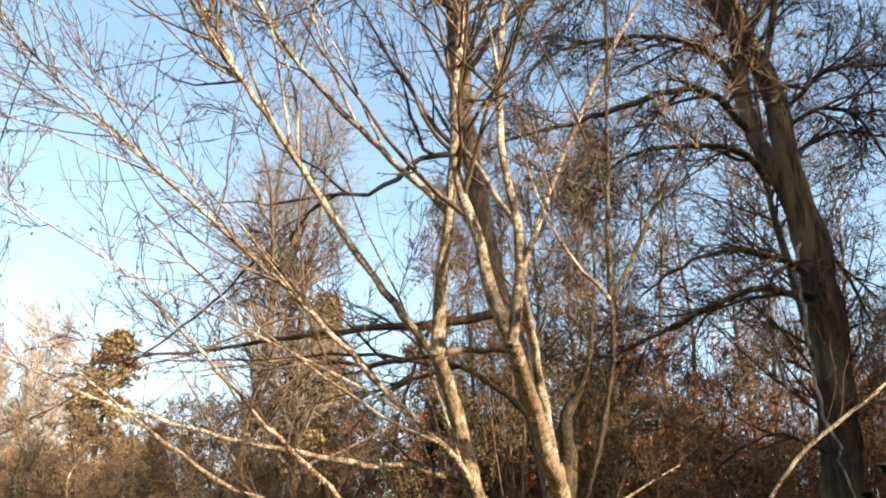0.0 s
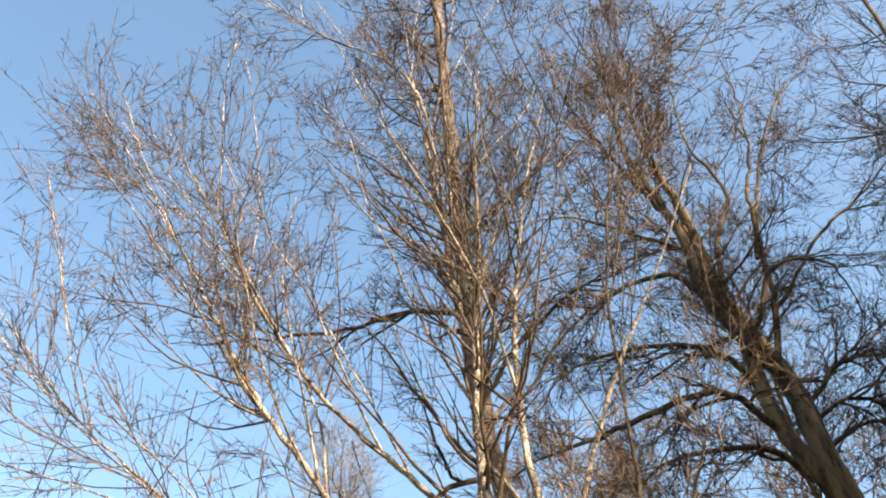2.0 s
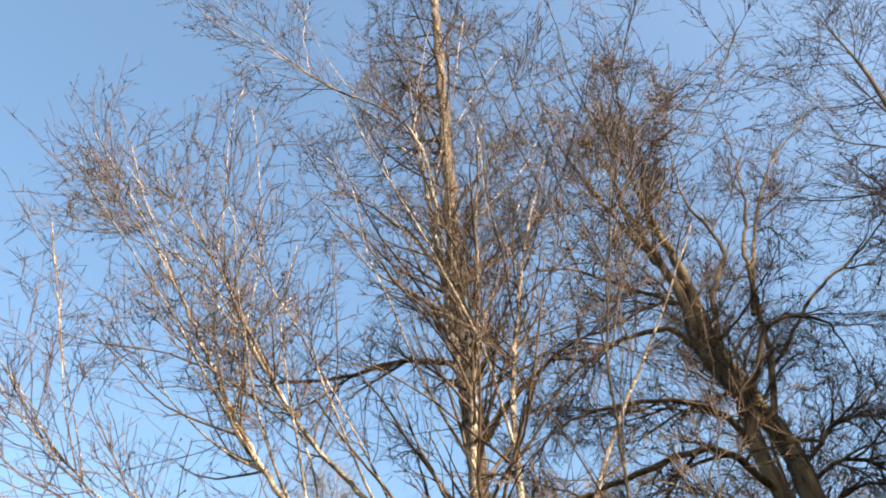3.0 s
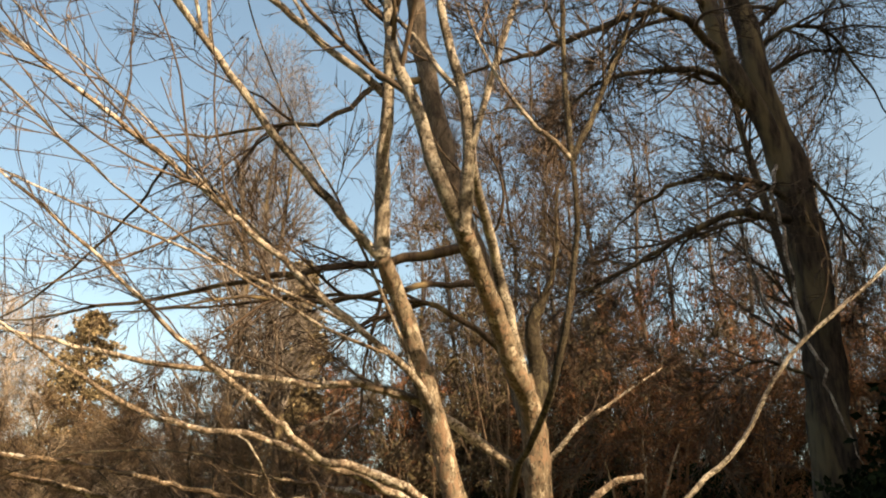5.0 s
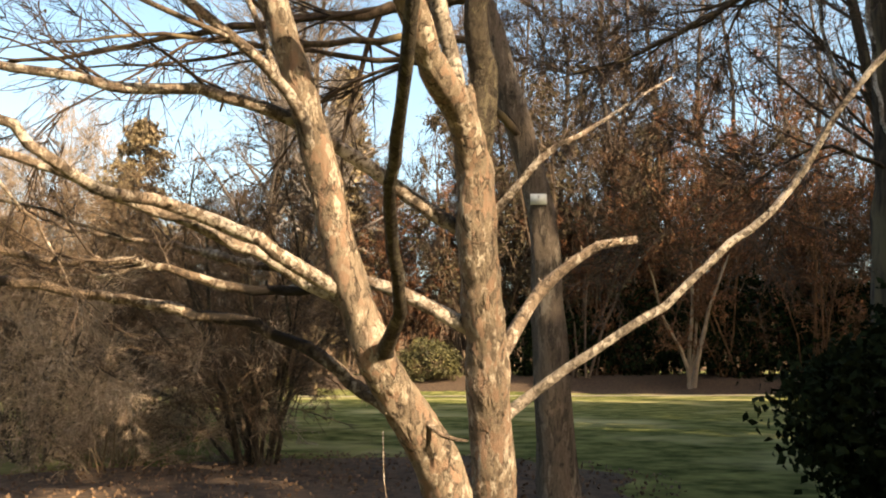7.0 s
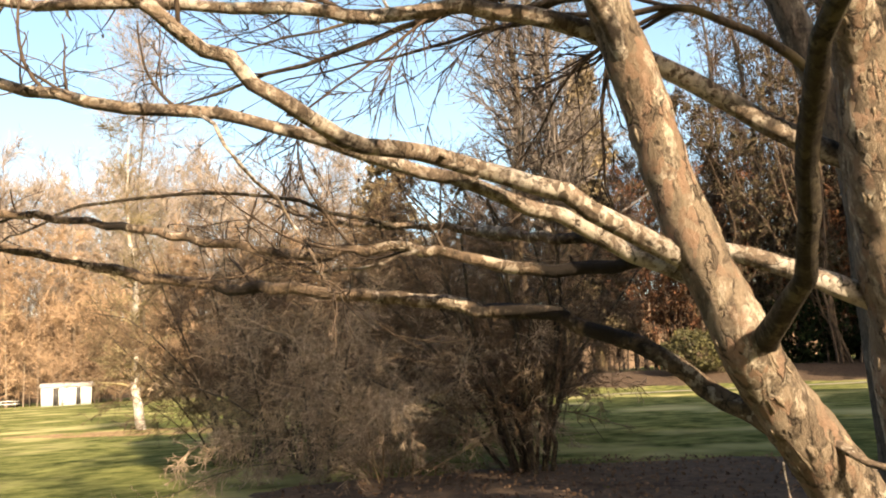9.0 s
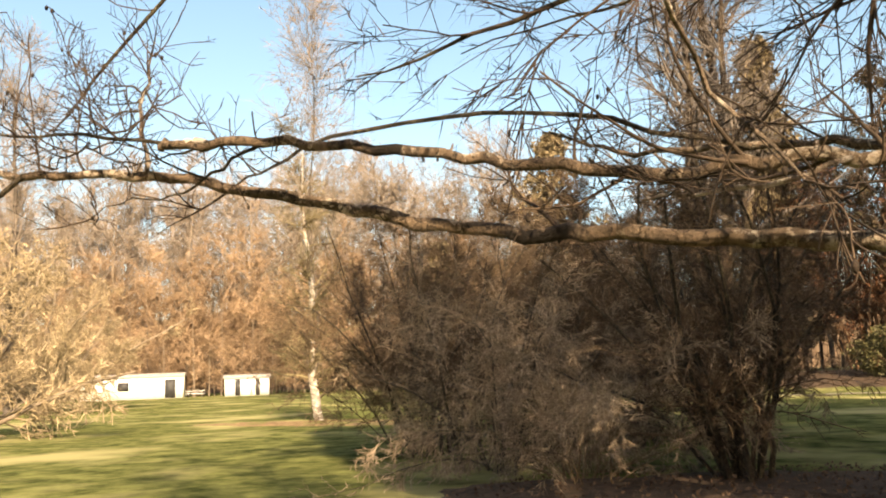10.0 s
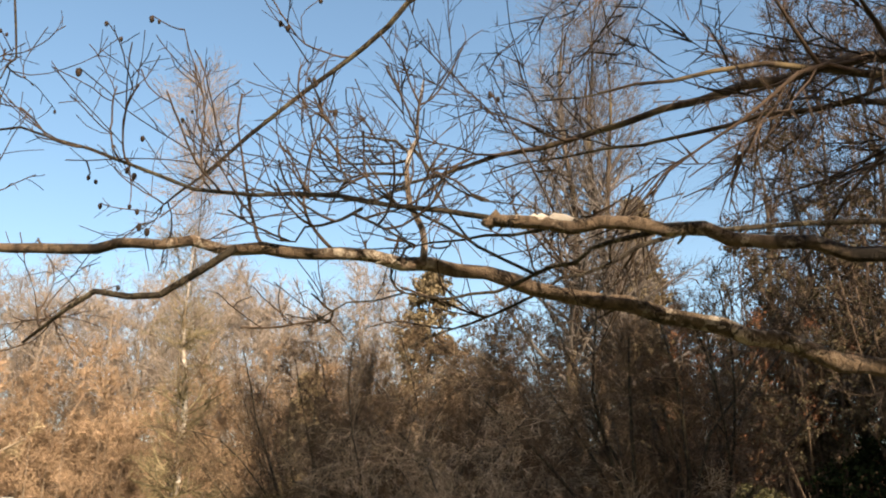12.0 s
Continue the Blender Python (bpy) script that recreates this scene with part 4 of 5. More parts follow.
big_tree("tall_tree", (1.2, 8.95, 0.0),
         [[(1.22, 8.95, -0.1, 0.247), (1.16, 8.9, 0.46, 0.18), (1.09, 8.8, 1.3, 0.157), (1.0, 8.8, 3.0, 0.13), (0.45, 8.7, 5.0, 0.125), (0.1, 8.5, 6.4, 0.12), (-0.15, 8.4, 7.8, 0.115),
           (-0.31, 8.3, 9.8, 0.111), (-0.43, 8.3, 12.2, 0.107), (-0.50, 8.2, 15.3, 0.119), (-0.62, 8.2, 18.5, 0.109), (-0.7, 8.2, 22.0, 0.095), (-0.7, 8.2, 26.0, 0.057), (-0.65, 8.2, 29.5, 0.0142)]],
         [[(0.42, 8.68, 5.05, 0.08), (0.1, 8.6, 4.95, 0.07), (-0.63, 8.4, 4.78, 0.06), (-1.28, 8.2, 4.64, 0.046), (-2.03, 8.0, 4.42, 0.034), (-3.2, 7.8, 4.15, 0.022), (-4.4, 7.5, 3.9, 0.008)],
          [(-0.33, 8.35, 9.9, 0.07), (-1.19, 8.2, 9.86, 0.055), (-2.15, 8.0, 9.45, 0.04), (-3.4, 7.8, 9.16, 0.024), (-4.6, 7.6, 9.0, 0.008)],
          [(-0.05, 8.45, 7.2, 0.07), (-0.7, 8.1, 6.9, 0.05), (-1.1, 7.6, 6.2, 0.04), (-2.0, 7.0, 5.7, 0.025), (-2.7, 6.7, 5.5, 0.012), (-3.3, 6.5, 5.2, 0.003)],
          [(0.5, 8.7, 4.6, 0.06), (-0.4, 7.6, 4.2, 0.045), (-1.1, 6.9, 3.85, 0.034), (-1.7, 6.3, 3.75, 0.02), (-2.3, 5.9, 3.5, 0.01), (-2.7, 5.7, 3.4, 0.003)],
          [(0.9, 8.75, 3.6, 0.06), (0.2, 8.4, 4.15, 0.045), (-0.8, 8.2, 4.3, 0.034), (-2.2, 8.0, 4.2, 0.02), (-3.6, 7.8, 4.0, 0.007)],
          [(-0.2, 8.4, 8.4, 0.06), (0.5, 8.0, 9.2, 0.045), (1.2, 7.6, 9.6, 0.03), (2.2, 7.2, 9.7, 0.01)],
          [(-0.4, 8.3, 11.5, 0.06), (-1.2, 8.0, 12.6, 0.04), (-2.0, 7.8, 13.2, 0.02), (-2.8, 7.6, 13.6, 0.008)],
          [(-0.45, 8.3, 13.5, 0.05), (0.4, 8.0, 14.8, 0.035), (1.0, 7.8, 16.0, 0.015), (1.3, 7.7, 17.0, 0.006)]],
         "tall leaning tree with ridged grey-brown bark", TALLBARK, DARKTWIG, (80, 8, 6), ((1.7, 3.6), (0.7, 1.6), (0.25, 0.65)), (0.05, 0.03, 0.02), 0.0036, 0.0, 4, 0.05)

big_tree("twin_trunk_tree", (5.84, 12.0, 0.0),
         [[(5.84, 12.0, -0.1, 0.45), (5.79, 12.0, 1.0, 0.36), (5.99, 12.0, 3.5, 0.32), (6.12, 12.0, 5.7, 0.305), (6.08, 12.0, 7.3, 0.295), (5.95, 12.0, 8.4, 0.235), (5.82, 12.0, 9.6, 0.215), (5.72, 12.0, 10.9, 0.205), (5.34, 12.0, 12.0, 0.19),
           (4.98, 12.0, 13.4, 0.155), (4.83, 12.0, 15.3, 0.12), (4.49, 12.0, 17.6, 0.075), (4.14, 12.0, 20.5, 0.025)],
          [(5.98, 12.0, 7.4, 0.20), (5.79, 11.9, 8.2, 0.185), (5.49, 11.8, 8.9, 0.165), (5.20, 11.8, 9.7, 0.15), (5.04, 11.8, 10.85, 0.15), (5.10, 11.85, 11.9, 0.14), (4.59, 11.8, 13.1, 0.125), (4.53, 11.8, 14.6, 0.11), (4.23, 11.8, 16.1, 0.09),
           (3.86, 11.8, 17.6, 0.06), (3.69, 11.8, 19.8, 0.02)]],
         [[(4.64, 11.8, 13.0, 0.09), (4.19, 11.7, 13.5, 0.08), (3.77, 11.6, 13.5, 0.07), (2.94, 11.5, 13.1, 0.055), (2.08, 11.3, 12.4, 0.04), (1.24, 11.1, 11.3, 0.022), (0.74, 11.0, 10.2, 0.008)],
          [(5.14, 11.9, 10.6, 0.085), (4.56, 11.4, 11.06, 0.075), (4.07, 11.4, 11.38, 0.066), (3.32, 11.4, 11.51, 0.055), (2.34, 11.4, 11.36, 0.04), (1.46, 11.3, 10.88, 0.022), (0.74, 11.2, 10.0, 0.008)],
          [(5.24, 11.9, 9.7, 0.095), (4.19, 11.1, 10.13, 0.08), (3.26, 11.0, 10.0, 0.07), (2.31, 11.0, 9.51, 0.058), (1.30, 11.0, 9.15, 0.04), (0.42, 11.0, 8.8, 0.024), (0.02, 11.0, 8.14, 0.008)],
          [(5.44, 11.9, 8.8, 0.08), (4.69, 11.3, 9.08, 0.07), (3.89, 11.2, 9.07, 0.06), (3.19, 11.2, 9.01, 0.048), (2.46, 11.2, 8.61, 0.032), (1.81, 11.2, 7.74, 0.01)],
          [(5.94, 12.0, 6.7, 0.09), (5.07, 11.2, 6.48, 0.08), (4.52, 11.0, 6.43, 0.066), (3.66, 11.0, 6.01, 0.05), (2.53, 11.0, 5.38, 0.03), (1.40, 11.0, 5.03, 0.01)],
          [(5.94, 12.0, 7.1, 0.08), (5.22, 11.4, 7.1, 0.066), (4.40, 11.3, 7.19, 0.055), (3.71, 11.3, 6.98, 0.04), (2.90, 11.3, 6.39, 0.018), (2.24, 11.3, 5.6, 0.006)],
          [(5.79, 12.0, 10.3, 0.075), (6.68, 11.7, 11.11, 0.06), (7.35, 11.6, 11.18, 0.045), (8.03, 11.6, 11.26, 0.03), (9.14, 11.5, 11.0, 0.01)],
          [(5.84, 12.0, 10.0, 0.07), (6.51, 11.7, 10.32, 0.055), (7.06, 11.6, 9.96, 0.045), (7.48, 11.6, 9.12, 0.03), (7.84, 11.6, 8.0, 0.01)],
          [(5.34, 11.9, 11.9, 0.08), (5.74, 11.7, 12.9, 0.065), (6.04, 11.6, 13.52, 0.055), (6.79, 11.6, 13.76, 0.045), (7.31, 11.6, 13.46, 0.03), (7.44, 11.6, 12.2, 0.01)],
          [(6.04, 12.0, 7.8, 0.07), (6.32, 11.7, 7.24, 0.05), (6.53, 11.6, 6.53, 0.035), (6.78, 11.6, 5.8, 0.012)],
          [(5.19, 12.0, 12.4, 0.09), (5.11, 12.0, 13.54, 0.08), (5.35, 12.0, 14.9, 0.07), (5.94, 12.0, 16.4, 0.055), (5.49, 12.0, 18.18, 0.04), (5.53, 12.0, 20.12, 0.025), (5.84, 12.0, 23.0, 0.008)],
          [(5.64, 12.0, 11.3, 0.09), (6.06, 12.0, 13.15, 0.08), (6.18, 12.0, 14.31, 0.07), (6.44, 12.0, 16.4, 0.055), (6.96, 12.0, 18.2, 0.04), (7.24, 12.0, 21.0, 0.02), (7.14, 11.9, 24.5, 0.007)],
          [(6.04, 12.0, 14.2, 0.075), (6.84, 12.0, 16.9, 0.06), (7.90, 12.0, 19.42, 0.045), (9.34, 12.0, 21.45, 0.025), (10.70, 12.0, 23.48, 0.007)],
          [(5.94, 12.0, 12.6, 0.07), (7.44, 11.8, 14.6, 0.055), (8.94, 11.7, 15.9, 0.038), (10.34, 11.6, 17.5, 0.02), (11.34, 11.6, 18.6, 0.007)],
          [(4.74, 12.0, 15.0, 0.08), (3.54, 11.6, 17.0, 0.06), (2.44, 11.4, 20.0, 0.035), (1.94, 11.2, 23.5, 0.01)],
          [(4.34, 12.0, 17.2, 0.07), (4.64, 11.8, 19.6, 0.05), (4.44, 11.6, 22.5, 0.03), (4.74, 11.5, 25.0, 0.01)],
          [(4.89, 12.0, 14.4, 0.07), (2.94, 11.4, 14.8, 0.05), (1.64, 11.0, 14.8, 0.03), (0.54, 10.8, 14.0, 0.01)],
          [(5.94, 12.0, 4.0, 0.0504), (4.94, 11.6, 4.3, 0.036), (3.94, 11.3, 3.8, 0.0216), (3.14, 11.0, 3.1, 0.0072)]],
         "large dark tree forking into twin leaning trunks", DARKBARK, BROWNTWIG, (20, 10, 7), ((1.7, 3.5), (0.7, 1.7), (0.3, 0.8)), (0.02, 0.02, 0.02), 0.0052, 0.0, 7, 0.09)

# two pale limbs hang beside the twin trunks
twin = bpy.data.objects["twin_trunk_tree"]
for ctrl in ([(5.79, 11.9, 7.7, 0.045), (5.50, 11.5, 7.1, 0.042), (5.49, 11.4, 6.1, 0.040), (5.46, 11.3, 5.0, 0.036), (5.56, 11.2, 4.2, 0.030), (5.74, 11.2, 3.4, 0.02), (5.89, 11.1, 2.7, 0.008)],
             [(5.69, 11.9, 7.3, 0.04), (5.14, 11.6, 6.9, 0.038), (4.87, 11.5, 6.4, 0.036), (4.93, 11.4, 5.6, 0.032), (5.03, 11.3, 4.7, 0.024), (5.14, 11.2, 3.9, 0.008)]):
    q_, w_ = spine(ctrl, 0.15, 0.022)
    part("limb", Shape().tubes(q_, w_ * 0.8, 8, 0.10, caps=True), PALE, twin, "pale drooping limb")

# a white plate nailed to the tall tree
tag_ob = thing("tree_tag", (0.99, 8.63, 3.0), "small white plate nailed to the tall tree", "tag")
plate = Shape().box((0.92, 8.622, 2.99), (1.07, 8.632, 3.09))
part("plate", plate, TAGMETAL, tag_ob, smooth=False)
part("nail", Shape().tubes(np.array([[0.995, 8.60, 3.06], [0.995, 8.66, 3.06]]), np.array([0.006, 0.006]), 8, caps=True), DARKOPEN, tag_ob)


# ---------------------------------------------------------------- trees of the middle distance
def slim_tree(name, x, y, height, r, label, bark, twig, fan=(40, 7, 4), lens=((0.10, 0.24), (0.05, 0.11), (0.02, 0.05)), lean=(0, 0), rise=0.12, start=0.2, rmin=0.008, group="", angle=(35, 65), far=False):
    z0 = float(ground_z(x, y))
    t = thing(name, (x, y, z0), label, "tree", group)
    n = 7
    ctrl = [(x + lean[0] * (i / n) + 0.01 * height * math.sin(i * 1.7 + x), y + lean[1] * (i / n), z0 - 0.1 + height * i / n, r * (1 - 0.93 * i / n)) for i in range(n + 1)]
    p, rr = spine(ctrl, height / 30, 0.01)
    part("trunk", Shape().tubes(p, rr, 9, 0.05), bark, t)
    h = height
    a, ra = sprout(p, rr, fan[0], (start, 1), angle, (lens[0][0] * h, lens[0][1] * h), 6, rise, 0.12, 0.4, 0.2, rmin=rmin * 1.6, taper=0.6)
    b, rb = sprout(a, ra, fan[1], (0.1, 1), (25, 60), (lens[1][0] * h, lens[1][1] * h), 4, rise * 0.6, 0.15, 0.55, 0.3, rmin=rmin * 1.2)
    c, rc = sprout(b, rb, fan[2], (0.1, 1), (25, 60), (lens[2][0] * h, lens[2][1] * h), 3, rise * 0.4, 0.2, 0.7, 0.5, rmin=rmin)
    part("crown", (Shape().tubes(a, ra, 3).slivers(b, rb * 1.2) if far else Shape().tubes(a, ra, 4).tubes(b, rb, 3)).slivers(c, rc * 1.3), twig, t, "crown of fine bare branches", "stuff")
    return t


slim_tree("poplar_tree", -11.1, 49.0, 33, 0.44, "tall slim bare tree with upright branches", DARKBARK, POPLARTWIG, (70, 9, 7), ((0.13, 0.30), (0.05, 0.12), (0.02, 0.05)), rise=0.06, start=0.26, rmin=0.009, angle=(28, 62), group="tall slim trees")
slim_tree("poplar_tree", -9.6, 49.8, 34, 0.42, "tall slim bare tree with upright branches", DARKBARK, POPLARTWIG, (70, 9, 7), ((0.13, 0.30), (0.05, 0.12), (0.02, 0.05)), rise=0.06, start=0.26, rmin=0.009, angle=(28, 62), group="tall slim trees")
slim_tree("poplar_tree", -8.6, 49.0, 31, 0.38, "tall slim bare tree with upright branches", DARKBARK, POPLARTWIG, (70, 9, 7), ((0.13, 0.30), (0.05, 0.12), (0.02, 0.05)), rise=0.06, start=0.26, rmin=0.009, angle=(28, 62), group="tall slim trees")
for x, y, h in ((7.3, 62.0, 40), (12.5, 65.0, 42), (17.7, 62.0, 41), (23.0, 60.0, 38), (2.5, 66.0, 36), (30.0, 57.0, 37), (5.0, 70.0, 41), (10.0, 59.0, 37), (15.0, 67.0, 43), (20.5, 65.0, 41), (26.0, 62.0, 39), (0.0, 63.0, 33)):
    slim_tree("slender_tree", x, y, h, 0.3, "tall slender bare tree behind russet growth", POPLARBARK, BROWNTWIG, (70, 9, 7) if x < 16 else (40, 8, 5), ((0.08, 0.2), (0.05, 0.11), (0.025, 0.06)), rise=0.12, start=0.15, rmin=0.02, group="tall slender trees", far=True)
slim_tree("poplar_tree", -37.9, 49.0, 32, 0.12, "tall bare tree with a wide hazy grey crown", POPLARBARK, GREYTWIG, (80, 10, 7), ((0.12, 0.28), (0.06, 0.13), (0.02, 0.06)), rise=0.10, start=0.3, rmin=0.012, group="tall slim trees")
slim_tree("poplar_tree", -54.5, 37.0, 26, 0.3, "bare tree with a broad grey crown", POPLARBARK, GREYTWIG, (80, 10, 7), ((0.15, 0.32), (0.07, 0.14), (0.02, 0.06)), rise=0.08, rmin=0.012, group="tall slim trees")
slim_tree("birch_tree", -22.7, 30.0, 12.5, 0.20, "small bare tree with white peeling trunk", WHITEBARK, BIRCHTWIG, (75, 9, 5), ((0.10, 0.24), (0.05, 0.12), (0.025, 0.06)), (-0.7, 0), 0.02, 0.07, 0.007, angle=(45, 85))
slim_tree("bare_tree", 10.5, 21.0, 24, 0.2, "bare round-crowned tree beyond the lawn", DARKBARK, BROWNTWIG, (80, 10, 7), ((0.14, 0.30), (0.06, 0.13), (0.02, 0.05)), (-1.6, 0), 0.05, 0.25, 0.007)
slim_tree("bare_tree", 15.8, 15.0, 34, 0.36, "tall bare tree standing beyond the lawn", DARKBARK, DARKTWIG, (70, 11, 8), ((0.12, 0.26), (0.05, 0.11), (0.015, 0.04)), (-1.0, 0), 0.04, 0.25, 0.007)


def conifer(x, y, height, width, label):
    z0 = float(ground_z(x, y))
    t = thing("pine_tree", (x, y, z0), label, "tree", "distant pines")
    p, r = spine([(x, y, z0 - 0.1, 0.02 * height), (x, y, z0 + height * 0.5, 0.012 * height), (x, y, z0 + height, 0.03)], 1.0, 0.02)
    part("trunk", Shape().tubes(p, r, 8, 0.05), DARKBARK, t)
    n = 230
    u = RNG.uniform(0.12, 1, n)
    a = RNG.uniform(0, 2 * np.pi, n)
    ln = width * (1.05 - u) ** 0.6 * RNG.uniform(0.45, 1.15, n) * (1 + 0.2 * np.sin(3 * a + 9 * u))
    z = z0 + u * height
    k = np.linspace(0, 1, 5)
    line = np.stack([x + np.outer(ln * np.cos(a), k), y + np.outer(ln * np.sin(a), k), z[:, None] - np.outer(ln, 0.25 * k - 0.05 * k * k)], -1)
    rad = 0.05 * np.outer(np.ones(n), 1 - 0.8 * k)
    crown = Shape()
    b, rb = sprout(line, rad, 12, (0.15, 1), (30, 70), (0.5, 1.3), 3, 0.0, 0.2, 0.6, 0.4, rmin=0.012)
    at, _, _ = along(b, rb, RNG.uniform(0.1, 1, (len(b), 7)))
    crown.leaves(at.reshape(-1, 3) + RNG.normal(scale=0.09, size=(len(b) * 7, 3)), 0.40)
    part("branchwork", Shape().tubes(line, rad, 4).tubes(b, rb, 3), DARKBARK, t, "", "stuff")
    part("foliage", crown, NEEDLE, t, "drooping green needles", "stuff")


conifer(-33.3, 83.0, 26.5, 8.5, "tall green pine above the wood")
conifer(-9.0, 62.0, 23.0, 3.6, "dark pine behind the slim trees")
conifer(-50.0, 88.0, 17.0, 5.0, "green pine at the wood's edge")


# ---------------------------------------------------------------- shrubs
def shrub(name, x, y, n, spread, height, label, twig, lean=(0.1, 0.9), rise=-0.06, fan=(9, 6, 4), lens=((0.5, 1.3), (0.25, 0.6), (0.1, 0.25)), r=(0.015, 0.04), rmin=0.003, leaf=None, leaves=0, leaf_size=0.06, category="shrub", group="", stems_mat=None, k=8, light=False, curl=0.0):
    z0 = float(ground_z(x, y))
    t = thing(name, (x, y, z0), label, category, group)
    p, rr = lines(n, (x, y, z0 - 0.05), spread, height, k, 0.13, lean, rise, r)
    for i in range(n):
        part("stem", Shape().tubes(p[i], rr[i], 6), stems_mat or twig, t)
    a, ra = sprout(p, rr, fan[0], (0.2, 1), (25, 65), lens[0], 6, rise, 0.13, 0.5, 0.25, rmin=rmin * 1.6, curl=curl)
    b, rb = sprout(a, ra, fan[1], (0.1, 1), (25, 65), lens[1], 3, rise, 0.2, 0.6, 0.3, rmin=rmin * 1.3, curl=curl)
    ra, rb = np.minimum(ra, rmin * 4), np.minimum(rb, rmin * 2.2)
    s = Shape().tubes(a, ra, 3).slivers(b, rb * 1.2) if light else Shape().tubes(a, ra, 3).tubes(b, rb, 3)
    if fan[2]:
        c, rc = sprout(b, rb, fan[2], (0.1, 1), (25, 65), lens[2], 3, rise, 0.2, 0.7, 0.5, rmin=rmin)
        s.slivers(c, np.minimum(rc, rmin * 1.4) * 1.4)
    part("twig_crown", s, twig, t, "tangle of fine twigs", "stuff")
    if leaf:
        at, _, _ = along(b, rb, RNG.uniform(0, 1, (len(b), leaves)))
        part("foliage", Shape().leaves(at.reshape(-1, 3) + RNG.normal(scale=0.05, size=(len(b) * leaves, 3)), leaf_size), leaf, t, "", "stuff")
    return t


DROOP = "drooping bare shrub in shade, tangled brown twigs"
OLIVETWIG = material("olive_straw_twig", (0.155, 0.118, 0.085), (0.41, 0.32, 0.232), 3, 0.9, 0, vary=0.5, island=True)
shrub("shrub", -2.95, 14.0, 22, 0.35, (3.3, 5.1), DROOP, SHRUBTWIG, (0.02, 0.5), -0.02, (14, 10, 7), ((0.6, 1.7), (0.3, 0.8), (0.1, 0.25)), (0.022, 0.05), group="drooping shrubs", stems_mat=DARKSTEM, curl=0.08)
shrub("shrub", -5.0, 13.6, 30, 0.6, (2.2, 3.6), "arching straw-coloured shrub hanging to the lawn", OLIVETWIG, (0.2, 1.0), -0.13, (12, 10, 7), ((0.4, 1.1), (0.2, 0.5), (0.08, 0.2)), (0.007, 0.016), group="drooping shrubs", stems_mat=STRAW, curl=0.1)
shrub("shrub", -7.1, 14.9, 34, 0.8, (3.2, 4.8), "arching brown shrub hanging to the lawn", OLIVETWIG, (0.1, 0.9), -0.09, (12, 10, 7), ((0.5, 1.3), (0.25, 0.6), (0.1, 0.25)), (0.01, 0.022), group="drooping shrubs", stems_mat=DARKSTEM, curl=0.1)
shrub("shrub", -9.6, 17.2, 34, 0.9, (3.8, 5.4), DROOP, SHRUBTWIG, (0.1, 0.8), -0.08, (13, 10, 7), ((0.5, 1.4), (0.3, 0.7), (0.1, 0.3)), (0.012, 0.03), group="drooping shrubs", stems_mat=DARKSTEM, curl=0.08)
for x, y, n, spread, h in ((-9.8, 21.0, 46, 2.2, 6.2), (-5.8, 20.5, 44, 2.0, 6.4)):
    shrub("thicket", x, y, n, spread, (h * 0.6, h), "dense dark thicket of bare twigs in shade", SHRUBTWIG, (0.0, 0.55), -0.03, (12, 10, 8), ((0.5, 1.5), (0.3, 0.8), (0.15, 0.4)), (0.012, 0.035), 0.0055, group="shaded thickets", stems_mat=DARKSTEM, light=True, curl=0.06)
BROWNLEAF = material("withered_brown_leaf", (0.024, 0.019, 0.010), (0.08, 0.064, 0.036), 0.6, 0.85, 0, vary=0.5, island=True)
for x, y, h in ((6.5, 56.0, 27.0), (11.5, 59.0, 25.0), (1.5, 58.0, 20.0)):
    shrub("dense_shrub", x, y, 28, 2.0, (h * 0.5, h), "tall dense olive-brown thicket holding withered leaves", BROWNTWIG, (0.0, 0.25), 0.03, (12, 8, 2), ((1.0, 2.6), (0.6, 1.6), (0.3, 0.8)), (0.05, 0.11), 0.014,
          BROWNLEAF, 5, 0.21, light=True, group="tall brown shrubs")

# russet, leaf-holding growth on the far side of the lawn
for i, (x, y, h) in enumerate(((9.0, 57.0, 13.0), (17.0, 56.0, 24.0), (22.0, 55.0, 22.0), (28.5, 53.0, 21.0), (-4.0, 60.0, 15.0))):
    shrub("beech_shrub", x, y, 30, 1.2, (h * 0.6, h), "russet shrub still holding withered leaves", REDTWIG, (0.0, 0.5), 0.02, (9, 6, 0), ((1.2, 3.0), (0.7, 1.7), (0, 0)), (0.04, 0.09), 0.012,
          REDLEAF, 6, 0.18, light=True, group="russet shrubs")
shrub("pale_stemmed_tree", 13.2, 52.5, 4, 0.4, (7.0, 10.0), "small tree with several pale stems and russet leaves", REDTWIG, (0.03, 0.24), 0.03, (12, 8, 4), ((1.2, 2.6), (0.5, 1.3), (0.25, 0.6)), (0.12, 0.2), 0.011,
      REDLEAF, 3, 0.16, category="tree", stems_mat=WOODTRUNK)


